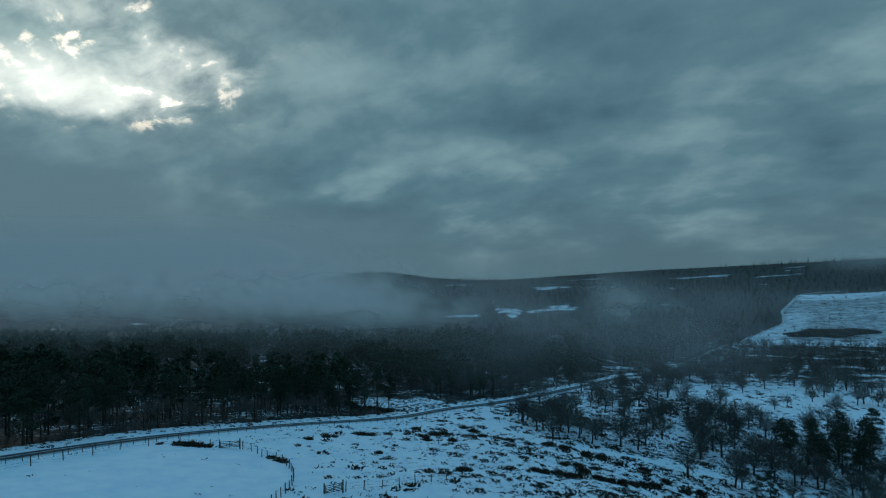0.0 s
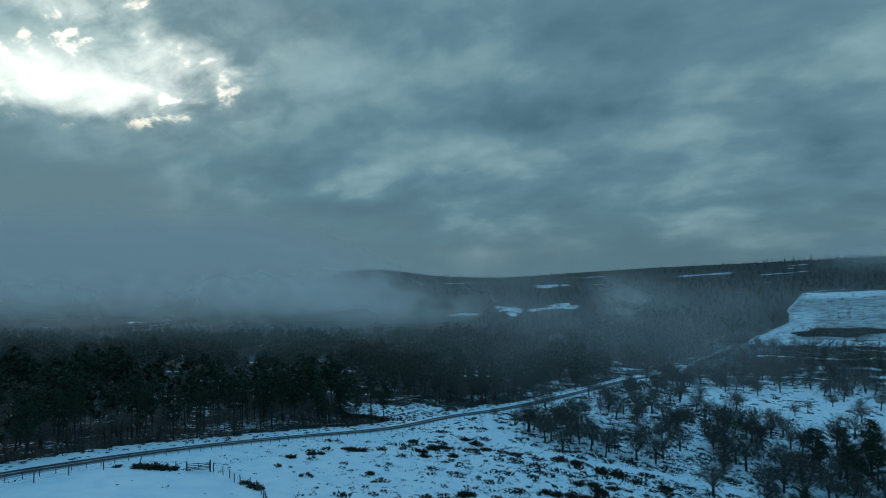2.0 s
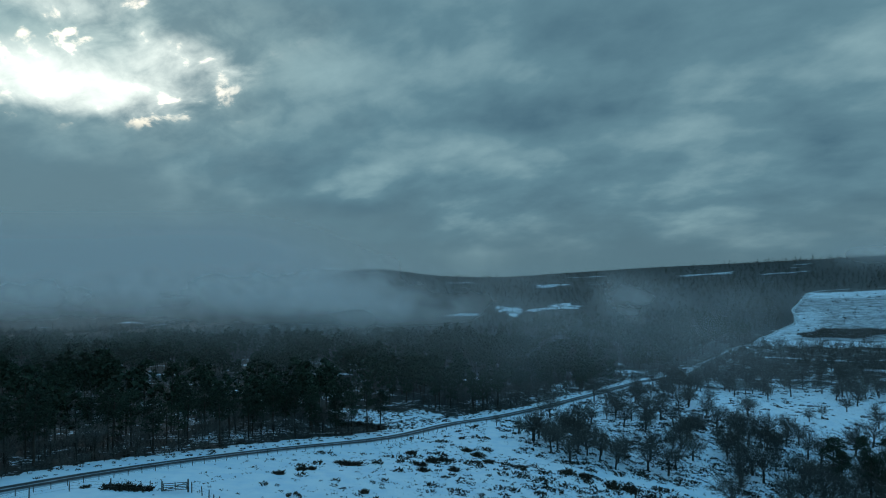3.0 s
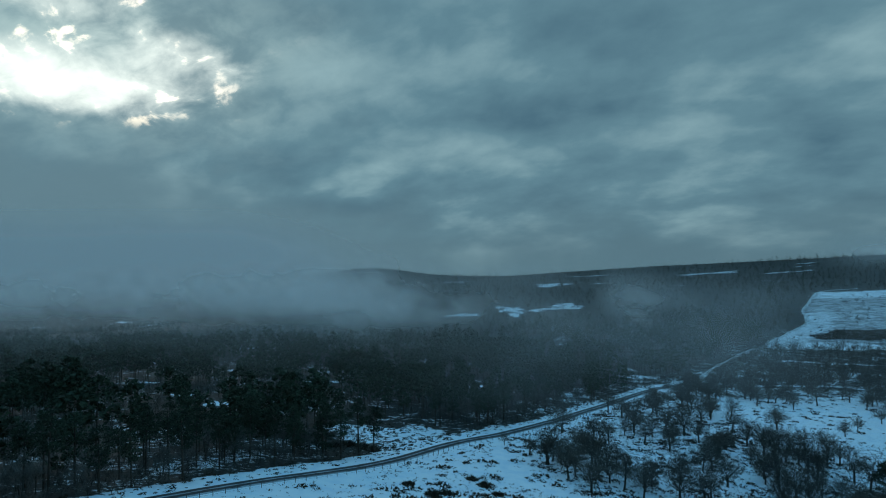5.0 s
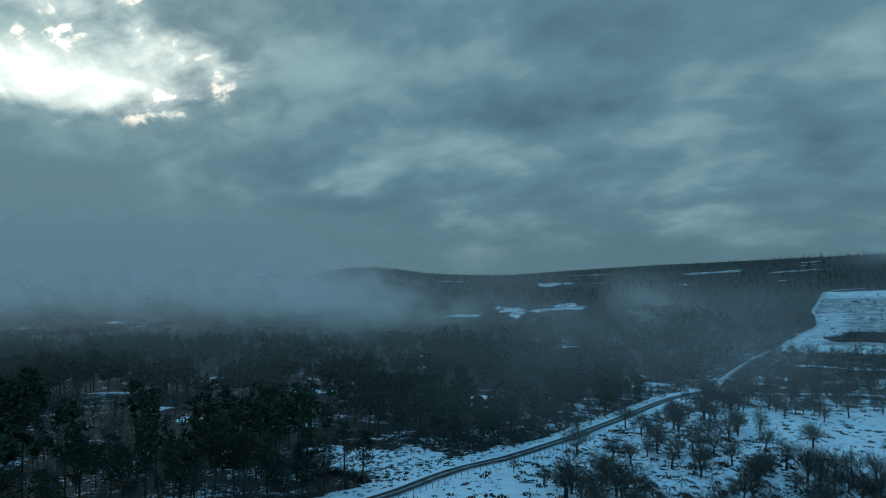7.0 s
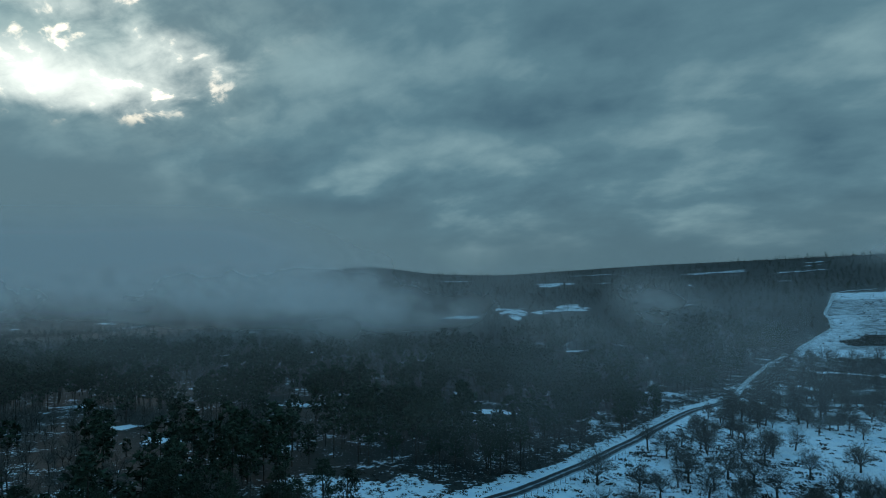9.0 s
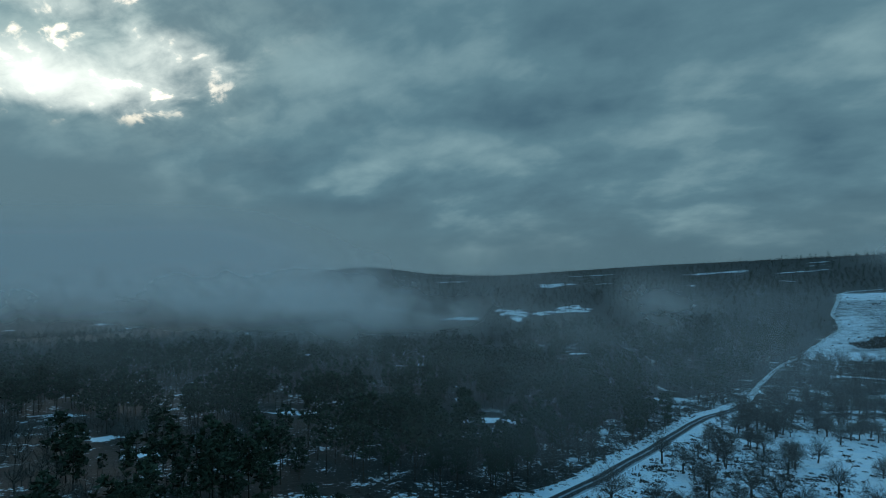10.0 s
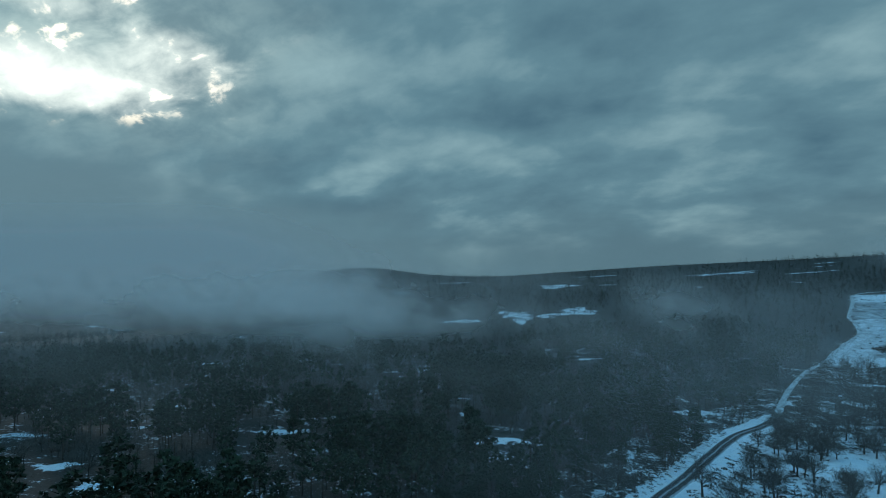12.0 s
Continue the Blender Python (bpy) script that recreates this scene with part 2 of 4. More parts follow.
def hermite(knots, v):
    v = np.clip(np.asarray(v, float), knots[0], knots[-1])
    n = len(knots)
    i = np.clip(np.searchsorted(knots, v) - 1, 0, n - 2)
    h = knots[i + 1] - knots[i]
    s = (v - knots[i]) / h
    w = np.zeros((len(v), n))
    r = np.arange(len(v))
    np.add.at(w, (r, i), 2 * s**3 - 3 * s**2 + 1)
    np.add.at(w, (r, i + 1), -2 * s**3 + 3 * s**2)
    for j, c in ((i, (s**3 - 2 * s**2 + s) * h), (i + 1, (s**3 - s**2) * h)):
        a, b = np.clip(j - 1, 0, n - 1), np.clip(j + 1, 0, n - 1)
        np.add.at(w, (r, b), c / (knots[b] - knots[a]))
        np.add.at(w, (r, a), -c / (knots[b] - knots[a]))
    return w


def swell(x, y):
    """Gentle unevenness of the land, from a few long and short waves."""
    z = np.zeros_like(x)
    for k, (l, a, th, ph) in enumerate(((63, 0.30, 0.4, 1.0), (41, 0.22, 1.9, 2.2), (23, 0.12, 2.8, 0.3), (13, 0.07, 0.9, 4.0), (7.3, 0.04, 2.3, 5.1))):
        z = z + a * np.sin((x * math.cos(th) + y * math.sin(th)) * 2 * math.pi / l + ph + 1.3 * np.sin(y / l * 1.7 + k))
    return z


def height(x, y):
    x, y = np.atleast_1d(np.asarray(x, float)), np.atleast_1d(np.asarray(y, float))
    z = np.einsum("ni,nj,ij->n", hermite(X_KNOTS, x), hermite(Y_KNOTS, y), LAND)
    near = np.clip((900 - y) / 400, 0, 1)
    return z + swell(x, y) * near * np.clip((along(ROAD, x, y)[0] - 3) / 6, 0, 1)


def along(line, x, y):
    """Distance to a polyline, and on which side (positive: right of its run)."""
    best, side = np.full(np.shape(x), 1e9), np.ones(np.shape(x))
    for (ax, ay), (bx, by) in zip(line, line[1:]):
        dx, dy = bx - ax, by - ay
        s = np.clip(((x - ax) * dx + (y - ay) * dy) / (dx * dx + dy * dy), 0, 1)
        d = np.hypot(x - ax - s * dx, y - ay - s * dy)
        c = dy * (x - ax) - dx * (y - ay)
        side = np.where(d < best, np.sign(c), side)
        best = np.minimum(best, d)
    return best, side


def ellipse(x, y, cx, cy, rx, ry):
    """1 in the middle, 0 outside, with an uneven edge."""
    a = np.arctan2((y - cy) / ry, (x - cx) / rx)
    k = cx * 0.7 + cy * 0.3
    wob = 1 + 0.22 * np.sin(2 * a + k) + 0.20 * np.sin(3 * a + 2 * k) + 0.15 * np.sin(5 * a + 3 * k) + 0.10 * np.sin(9 * a + k)
    rx, ry = rx * wob, ry * wob
    return np.clip(1.6 - 1.6 * np.hypot((x - cx) / rx, (y - cy) / ry), 0, 1)


# glades in the wood where snow shows between the trees: x, y, half width, half depth
GLADES = [(-122, 446, 10, 9), (-120, 478, 7, 4), (-88, 512, 8, 5), (-25, 443, 6, 4), (-9, 453, 9, 5), (-120, 318, 12, 3.5), (-90, 308, 8, 5), (-133, 362, 5, 4), (7, 297, 2, 5),
          (88, 467, 8, 4), (-12, 184, 17, 17), (46, 258, 5, 5), (88, 318, 11, 6), (84, 305, 8, 3), (-45, 271, 9, 3), (15, 263, 9, 4), (-68, 223, 5, 4), (-84, 236, 5, 3), (-112, 266, 7, 4), (-85, 278, 5, 3), (-145, 503, 6, 3)]
# snowfields on the far slopes
FAR_SNOW = [(20, 652, 24, 14), (72, 660, 17, 40), (98, 650, 12, 18), (127, 662, 26, 24), (156, 895, 28, 42), (-40, 735, 12, 8), (-48, 893, 14, 12), (395, 985, 34, 20), (445, 992, 34, 22), (495, 925, 26, 12), (532, 922, 24, 12),
            (436, 838, 18, 10), (-452, 990, 34, 14), (-520, 1040, 30, 9), (-590, 1130, 26, 9), (-640, 1180, 20, 8), (-330, 900, 14, 6), (-640, 1010, 26, 7), (-177, 657, 7, 4), (215, 880, 18, 10),
            (300, 800, 14, 7), (-120, 950, 16, 8), (250, 1060, 40, 10), (30, 1000, 30, 8), (600, 1030, 22, 9), (560, 985, 18, 8), (330, 700, 8, 5), (210, 560, 9, 5), (235, 640, 8, 4), (180, 590, 7, 4)]


def field_edge(x):
    """Northing of the lower edge of the far snowy field."""
    return 425 - (x - 205) * 0.32


def snow_strip(x, y):
    """Open rides between the belts of trees east of the track."""
    a = np.abs(y - 332 + (x - 200) * 0.12 + 3 * np.sin(x / 9.0)) < 4.5
    b = np.abs(y - 304 + 2 * np.sin(x / 7.0)) < 2.5
    c = np.abs(y - 368 + (x - 200) * 0.2 + 3 * np.sin(x / 8.0)) < 2.0
    return (a & (x > 158)) | (b & (x > 122)) | (c & (x > 185))


def open_side(x, y):
    """True on the open heath: east of the road and of the lane."""
    dr, sr = along(ROAD + LANE[1:], x, y)
    return sr > 0


def cover(x, y):
    """How much snow and how much leaf litter lies at a place, 0 to 1."""
    dr, sr = along(ROAD, x, y)
    dl, sl = along(LANE, x, y)
    dp, _ = along(PATH, x, y)
    op = open_side(x, y)
    wood = np.where(dr < 22, np.where(y > 215, 0.40, np.where(dr < 11, 0.24, 0.36)), 0.27)
    wood = np.where(y > 520, 0.13, wood)
    heath = np.full(x.shape, 0.985)
    # heather thickens down the slope towards the valley
    heath -= 0.13 * np.clip((x - 2) / 22, 0, 1) * np.clip((139 - y) / 8, 0, 1)
    heath -= 0.04 * np.clip((x + 22) / 20, 0, 1) * np.clip((158 - y) / 10, 0, 1)
    heath -= 0.24 * np.clip((x - 18) / 8, 0, 1) * np.clip((y - 142) / 4, 0, 1) * np.clip((203 - y) / 10, 0, 1)
    heath -= 0.20 * np.clip((x - 22) / 8, 0, 1) * np.clip((y - 196) / 10, 0, 1) * np.clip((100 - x) / 15, 0, 1)
    meadow = ellipse(x, y, 122, 220, 46, 40)
    heath = np.maximum(heath, 0.95 * np.minimum(meadow * 3, 1))
    heath = np.where(y > 268, np.minimum(heath, 0.52), heath)
    heath = np.where((y > field_edge(x)) & (y < 900), 0.44, heath)
    heath = np.where(ellipse(x, y, 294, 462, 30, 20) > 0, 0.34, heath)
    heath = np.where((y > field_edge(x)) & (y < field_edge(x) + 28), 0.86, heath)
    heath = np.where((x > 210) & (dl < 18) & (y > 420) & (y < 560), 0.66, heath)
    heath = np.where((y > 296) & (y < field_edge(x)), np.where(snow_strip(x, y), 0.70, 0.34), heath)
    heath = np.where((y > 640) & (y < 705) & (dl < 62), 0.84, heath)
    heath = np.where(y >= 705, 0.20, heath)
    s = np.where(op, heath, wood)
    s = np.where((y > 560) & (x < 300), np.minimum(s, 0.12), s)
    s = np.where(y > 1000, np.minimum(s, 0.22), s)
    for g in GLADES:
        s = np.maximum(s, 0.68 * np.clip(ellipse(x, y, *g) * 2.5, 0, 1))
    s = np.where(ellipse(x, y, -12, 184, 19, 19) > 0.05, np.minimum(s, 0.62), s)
    for g in FAR_SNOW:
        s = np.maximum(s, 0.53 * np.clip(ellipse(x, y, *g) * 1.8, 0, 1))
    s = np.where(dr < np.where(y > 200, 5.0, 7.0), np.maximum(s, 0.90), s)
    s = np.where(dr < 4.0, 1.0, s)
    s = np.where(dp < 3.2, 1.0, s)
    litter = np.where(op, 0.0, 1.0)
    return np.clip(s, 0, 1), litter


def spread(lo, mid_lo, mid_hi, hi, step, grow=1.07, most=40):
    """Grid lines: even in the middle, ever wider outwards."""
    v = list(np.arange(mid_lo, mid_hi + step / 2, step))
    d = step
    while v[-1] < hi:
        d = min(d * grow, most)
        v.append(min(v[-1] + d, hi))
    d = step
    while v[0] > lo:
        d = min(d * grow, most)
        v.insert(0, max(v[0] - d, lo))
    return np.array(v)


def mesh_object(name, verts, faces, mat, parent=None, label="", smooth=False):
    me = bpy.data.meshes.new(name)
    me.from_pydata(verts, [], faces)
    me.update()
    for one in (mat if isinstance(mat, (list, tuple)) else [mat]):
        me.materials.append(one)
    if smooth:
        me.shade_smooth()
    ob = new(name, me)
    if parent:
        ob.parent = parent
    if label:
        tagged(ob, label)
    return ob


def grid_faces(nx, ny):
    i, j = np.meshgrid(np.arange(nx - 1), np.arange(ny - 1), indexing="ij")
    a = (i * ny + j).ravel()
    return np.stack([a, a + ny, a + ny + 1, a + 1], 1).tolist()


def float_attribute(me, name, values):
    me.attributes.new(name, "FLOAT", "POINT").data.foreach_set("value", np.asarray(values, np.float32))


def build_ground():
    gx = spread(-1800, -100, 180, 1900, 1.8, 1.04, 16)
    gy = np.r_[spread(-300, 65, 340, 1330, 1.8, 1.012, 7), np.linspace(1360, 3400, 50)]
    x, y = (a.ravel() for a in np.meshgrid(gx, gy, indexing="ij"))
    z = height(x, y)
    ob = mesh_object("ground", np.stack([x, y, z], 1).tolist(), grid_faces(len(gx), len(gy)), M_GROUND, smooth=True)
    s, l = cover(x, y)
    float_attribute(ob.data, "snow_cover", s)
    float_attribute(ob.data, "litter", l)
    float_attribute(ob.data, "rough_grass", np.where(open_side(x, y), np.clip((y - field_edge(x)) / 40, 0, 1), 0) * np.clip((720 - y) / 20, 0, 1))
    return tagged(ob, "snow-covered heath and woodland floor with dark heather showing", "ground", kind="structure")


def curve_points(line, step):
    """Points at even steps along a smooth line through the given places."""
    p = np.array(line, float)
    s = np.r_[0, np.cumsum(np.hypot(*np.diff(p, axis=0).T))]
    t = np.arange(0, s[-1], step)
    w = hermite(s, t)
    return w @ p


def strip(name, line, width, mat, lift, across=6, step=1.5, wave=0.0):
    c = curve_points(line, step)
    d = np.gradient(c, axis=0)
    d /= np.hypot(d[:, 0], d[:, 1])[:, None]
    nrm = np.stack([d[:, 1], -d[:, 0]], 1)
    rng = np.random.default_rng(5)
    wv = 1 + wave * np.convolve(rng.normal(size=len(c) + 8), np.ones(9) / 3, "valid")
    u = np.linspace(-0.5, 0.5, across)
    P = c[:, None, :] + nrm[:, None, :] * (u[None, :, None] * width * wv[:, None, None])
    z = height(P[..., 0].ravel(), P[..., 1].ravel()) + lift
    crown = np.tile((0.25 - u**2) * 4 * 0.05 - (np.abs(u) > 0.49) * (lift + 0.1), len(c))
    V = np.c_[P.reshape(-1, 2), z + crown]
    ob = mesh_object(name, V.tolist(), grid_faces(len(c), across), mat, smooth=True)
    uv = ob.data.uv_layers.new(name="UVMap")
    idx = np.empty(len(ob.data.loops), np.int32)
    ob.data.loops.foreach_get("vertex_index", idx)
    uv.data.foreach_set("uv", np.stack([(idx % across) / (across - 1), (idx // across) * step / width], 1).astype(np.float32).ravel())
    return ob


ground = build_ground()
tagged(strip("road", ROAD, 3.9, M_ROAD, 0.10, 8), "narrow wet tarmac road with slush between wheel tracks", "road", kind="structure")
tagged(strip("track", LANE, 3.2, M_LANE, 0.12, 6, 3.0, 0.10), "snow-covered stony track climbing the far hillside", "track", kind="structure")


# ---------------------------------------------------------------- trees
class Shape:
    """Vertices and faces of one mesh in the making."""

    def __init__(self):
        self.v, self.f = [], []

    def tube(self, pts, radii, sides):
        base = len(self.v)
        for k, (p, r) in enumerate(zip(pts, radii)):
            d = (pts[min(k + 1, len(pts) - 1)] - pts[max(k - 1, 0)]).normalized()
            a = d.orthogonal().normalized()
            b = d.cross(a)
            for s in range(sides):
                w = 2 * math.pi * s / sides
                self.v.append(p + (a * math.cos(w) + b * math.sin(w)) * r)
            if k:
                for s in range(sides):
                    s2 = (s + 1) % sides
                    q = base + (k - 1) * sides
                    self.f.append((q + s, q + s2, q + sides + s2, q + sides + s))

    def blade(self, p, q, width, rng):
        d = q - p
        side = d.cross(Vector((rng.uniform(-1, 1), rng.uniform(-1, 1), rng.uniform(-1, 1))))
        if side.length < 1e-6:
            side = Vector((1, 0, 0))
        side = side.normalized() * width / 2
        b = len(self.v)
        self.v += [p - side, p + side, q]
        self.f.append((b, b + 1, b + 2))

    def arrays(self):
        return np.array([tuple(p) for p in self.v]), self.f


def sway(rng, amount):
    return Vector((rng.uniform(-1, 1), rng.uniform(-1, 1), rng.uniform(-1, 1))) * amount


def bare_tree(rng, tall, bole, wide, limbs, fan=(5, 5, 6), girth=0.2, coarse=False, thick=0.05):
    """A leafless broadleaf tree: the trunk with its limbs, and the domed crown of boughs and twigs."""
    trunk, crown = Shape(), Shape()
    lean = sway(rng, 0.05)
    top = Vector((lean.x * bole * 2, lean.y * bole * 2, bole))
    trunk.tube([Vector((0, 0, -0.4)), Vector((0, 0, 0.12)), top * 0.55 + sway(rng, 0.05), top][1 if coarse else 0:], [girth * 1.5, girth * 1.1, girth * 0.9, girth * 0.8][1 if coarse else 0:], 3 if coarse else 7)
    rise = tall - bole

    def grow(p, d, length, radius, level):
        mid = p + d * length * 0.5 + sway(rng, length * 0.035)
        end = mid + (d + Vector((0, 0, 0.10 if level == 0 else 0.03)) + sway(rng, 0.13)).normalized() * length * 0.5
        if level == 0:
            (trunk.tube([p, end], [radius, radius * 0.5], 3) if coarse else trunk.tube([p, mid, end], [radius, radius * 0.65, radius * 0.2], 5))
        elif level == 1 and not coarse:
            crown.tube([p, mid, end], [radius, radius * 0.6, radius * 0.2], 3)
        else:
            crown.blade(p, end, max(radius * 2, thick), rng)
        if level < len(fan):
            for k in range(fan[level]):
                s = 0.22 + 0.78 * (k + rng.random()) / fan[level]
                at = p.lerp(mid, s * 2) if s < 0.5 else mid.lerp(end, s * 2 - 1)
                nd = (d * 0.75 + sway(rng, 0.85) + Vector((0, 0, 0.06))).normalized()
                grow(at, nd, length * rng.uniform(0.42, 0.66), radius * 0.5, level + 1)

    for k in range(limbs):
        w = 2 * math.pi * (k + rng.uniform(-0.3, 0.3)) / limbs * 1.618 * 2
        flat = ((k + 0.5) / limbs) ** 0.6
        d = Vector((math.cos(w) * flat, math.sin(w) * flat, 1.05 - 0.50 * flat)).normalized()
        # how far the dome of the crown lies along this limb
        far = 1 / math.sqrt((math.hypot(d.x, d.y) / wide) ** 2 + (d.z / rise) ** 2)
        grow(top * rng.uniform(0.70, 1.0), d, far * rng.uniform(0.58, 0.76), girth * (0.5 if coarse else 0.27), 0)
    return trunk, crown


def pine_tree(rng, tall, bare, width, clumps, needles, girth=0.19, coarse=False, fat=1.9):
    """A pine: a straight stem with short dead limbs, and a crown of needle clumps on level boughs."""
    stem, crown = Shape(), Shape()
    bend = sway(rng, 0.35)
    at = lambda s: Vector((bend.x * s * s, bend.y * s * s, s * tall))
    if coarse:
        stem.tube([at(0), at(0.95)], [girth, 0.04], 3)
    else:
        stem.tube([Vector((0, 0, -0.4))] + [at(s) for s in (0.02, 0.35, 0.7, 0.97)], [girth * 1.3, girth, girth * 0.85, girth * 0.5, 0.03], 6)
    for _ in range(0 if coarse else 6):
        s = rng.uniform(0.15, bare)
        w = rng.uniform(0, 6.28)
        stem.blade(at(s), at(s) + Vector((math.cos(w), math.sin(w), rng.uniform(-0.2, 0.3))) * rng.uniform(0.5, 1.3), 0.06, rng)
    for k in range(clumps):
        s = bare + (1 - bare) * (k + rng.random()) / clumps
        h = (s - bare) / (1 - bare)
        r = width * max(0.05, 1 - h ** 2.2) ** 0.5 * rng.uniform(0.35, 1.0) * (0.55 + 0.45 * min(1, h * 3))
        w = rng.uniform(0, 6.28)
        c = at(s) + Vector((math.cos(w) * r, math.sin(w) * r, r * rng.uniform(-0.1, 0.3)))
        if not coarse:
            stem.blade(at(s), c, 0.08, rng)
        size = rng.uniform(0.6, 1.0) * width * 0.40
        for _ in range(needles):
            d = Vector((rng.gauss(0, 1), rng.gauss(0, 1), rng.gauss(0.25, 0.6))).normalized()
            if coarse:
                p = c + sway(rng, size * 0.4)
                crown.blade(p, p + d * size * rng.uniform(0.6, 1.1), size * rng.uniform(0.3, 0.55) * fat, rng)
            else:
                # short tufts that fill a flattened clump
                p = c + Vector((d.x, d.y, d.z * 0.7)) * size * rng.uniform(0.1, 0.85)
                crown.blade(p, p + (d + sway(rng, 0.5)) * size * rng.uniform(0.25, 0.5), size * rng.uniform(0.16, 0.30), rng)
    return stem, crown


def tree_thing(name, made, mats, label, category):
    root = new(name)
    for part_name, shape, mat in zip(("trunk", "crown"), made, mats):
        v, f = shape.arrays()
        mesh_object(part_name, v.tolist(), f, mat, root)
    return tagged(root, label, category)


rng = random.Random(11)
OAKS = [tree_thing("oak_tree", bare_tree(rng, t, b, w, l, (6, 5, 7), g, thick=0.034), (M_BARK, M_TWIG), "leafless oak with a rounded twiggy crown standing in snow", "tree")
        for t, b, w, l, g in ((7.4, 2.0, 3.9, 15, 0.22), (8.0, 2.4, 3.6, 15, 0.23), (6.4, 1.8, 3.7, 14, 0.20), (7.8, 2.7, 3.0, 14, 0.20), (5.3, 1.6, 2.9, 13, 0.16))]
BIRCHES = [tree_thing("birch_tree", bare_tree(rng, t, b, w, l, (5, 5, 6), 0.12, thick=0.034), (M_BARK, M_TWIG), "slender leafless birch at the wood's snowy edge", "tree")
           for t, b, w, l in ((9.5, 3.4, 2.2, 10), (8.4, 2.8, 2.4, 10), (10.4, 4.0, 2.1, 10))]
PINES = [tree_thing("pine_tree", pine_tree(rng, t, b, w, c, 46), (M_PINEBARK, M_NEEDLE), "dark green pine with a bare lower stem", "tree")
         for t, b, w, c in ((11.5, 0.46, 2.5, 44), (10.0, 0.40, 2.7, 42), (12.5, 0.52, 2.4, 44), (8.6, 0.22, 2.6, 46))]
used = set()


def stand(kind, x, y, scale, turn, group):
    z = float(height(x, y)[0])
    m = pose(x, y, z - 0.05, 0, 0, turn)
    if kind not in used:
        used.add(kind)
        kind.matrix_world = m @ Matrix.Scale(scale, 4)
        ob = kind
    else:
        ob = copy_thing(kind, m)
        ob.scale = (scale,) * 3
    return tagged(ob, group=group)


def scatter(rng, x0, x1, y0, y1, gap):
    """Uneven places, one to each cell of a grid."""
    y = y0
    while y < y1:
        x = x0
        while x < x1:
            yield x + rng.uniform(0, gap), y + rng.uniform(0, gap)
            x += gap
        y += gap


GLADE_Z = [float(height(g[0], g[1])[0]) for g in GLADES]


def in_glade(x, y):
    return any(abs(x - gx) < rx and abs(y - gy) < ry for gx, gy, rx, ry in GLADES)


def young_growth(x, y):
    """True in the strip of young, low trees south of a clearing."""
    for (gx, gy, rx, ry), gz in zip(GLADES, GLADE_Z):
        deep = (gy - 85) * 7.0 / (44 - gz)
        if abs(x - gx * (1 - (gy - y) / (gy + 5))) < rx * 0.95 and gy - ry - deep < y <= gy + ry:
            return True
    return False


def near_line(line, x, y):
    """Distance to a polyline and the side of it, for one place."""
    best, side = 1e18, 1.0
    for (ax, ay), (bx, by) in zip(line, line[1:]):
        dx, dy = bx - ax, by - ay
        s = min(1.0, max(0.0, ((x - ax) * dx + (y - ay) * dy) / (dx * dx + dy * dy)))
        d = (x - ax - s * dx) ** 2 + (y - ay - s * dy) ** 2
        if d < best:
            best, side = d, (1.0 if dy * (x - ax) - dx * (y - ay) > 0 else -1.0)
    return math.sqrt(best), side


def wood_edge_trees():
    """The nearest rows of the wood beyond the road, tree by tree."""
    rng = random.Random(4)
    n = 0
    for x, y in scatter(rng, -104, 66, 70, 300, 3.5):
        d, s = near_line(ROAD, x, y)
        if s > 0 or d < 7.5 or d > 19 or y > 240 or in_glade(x, y) or n >= 295:
            continue
        if rng.random() < 0.10:
            continue
        n += 1
        if rng.random() < 0.56:
            k = rng.choice(PINES)
            stand(k, x, y, rng.uniform(0.68, 1.0), rng.uniform(0, 360), "pines at the wood's edge")
        else:
            k = rng.choice(BIRCHES)
            stand(k, x, y, rng.uniform(0.65, 1.0), rng.uniform(0, 360), "birches at the wood's edge")


wood_edge_trees()
for x, y, k, s in ((-0.8, 196.5, 2, 0.85), (-2.0, 197.2, 0, 0.8), (2.5, 201, 1, 0.8)):
    stand(PINES[k], x, y, s, x * 70, "pines at the wood's edge")


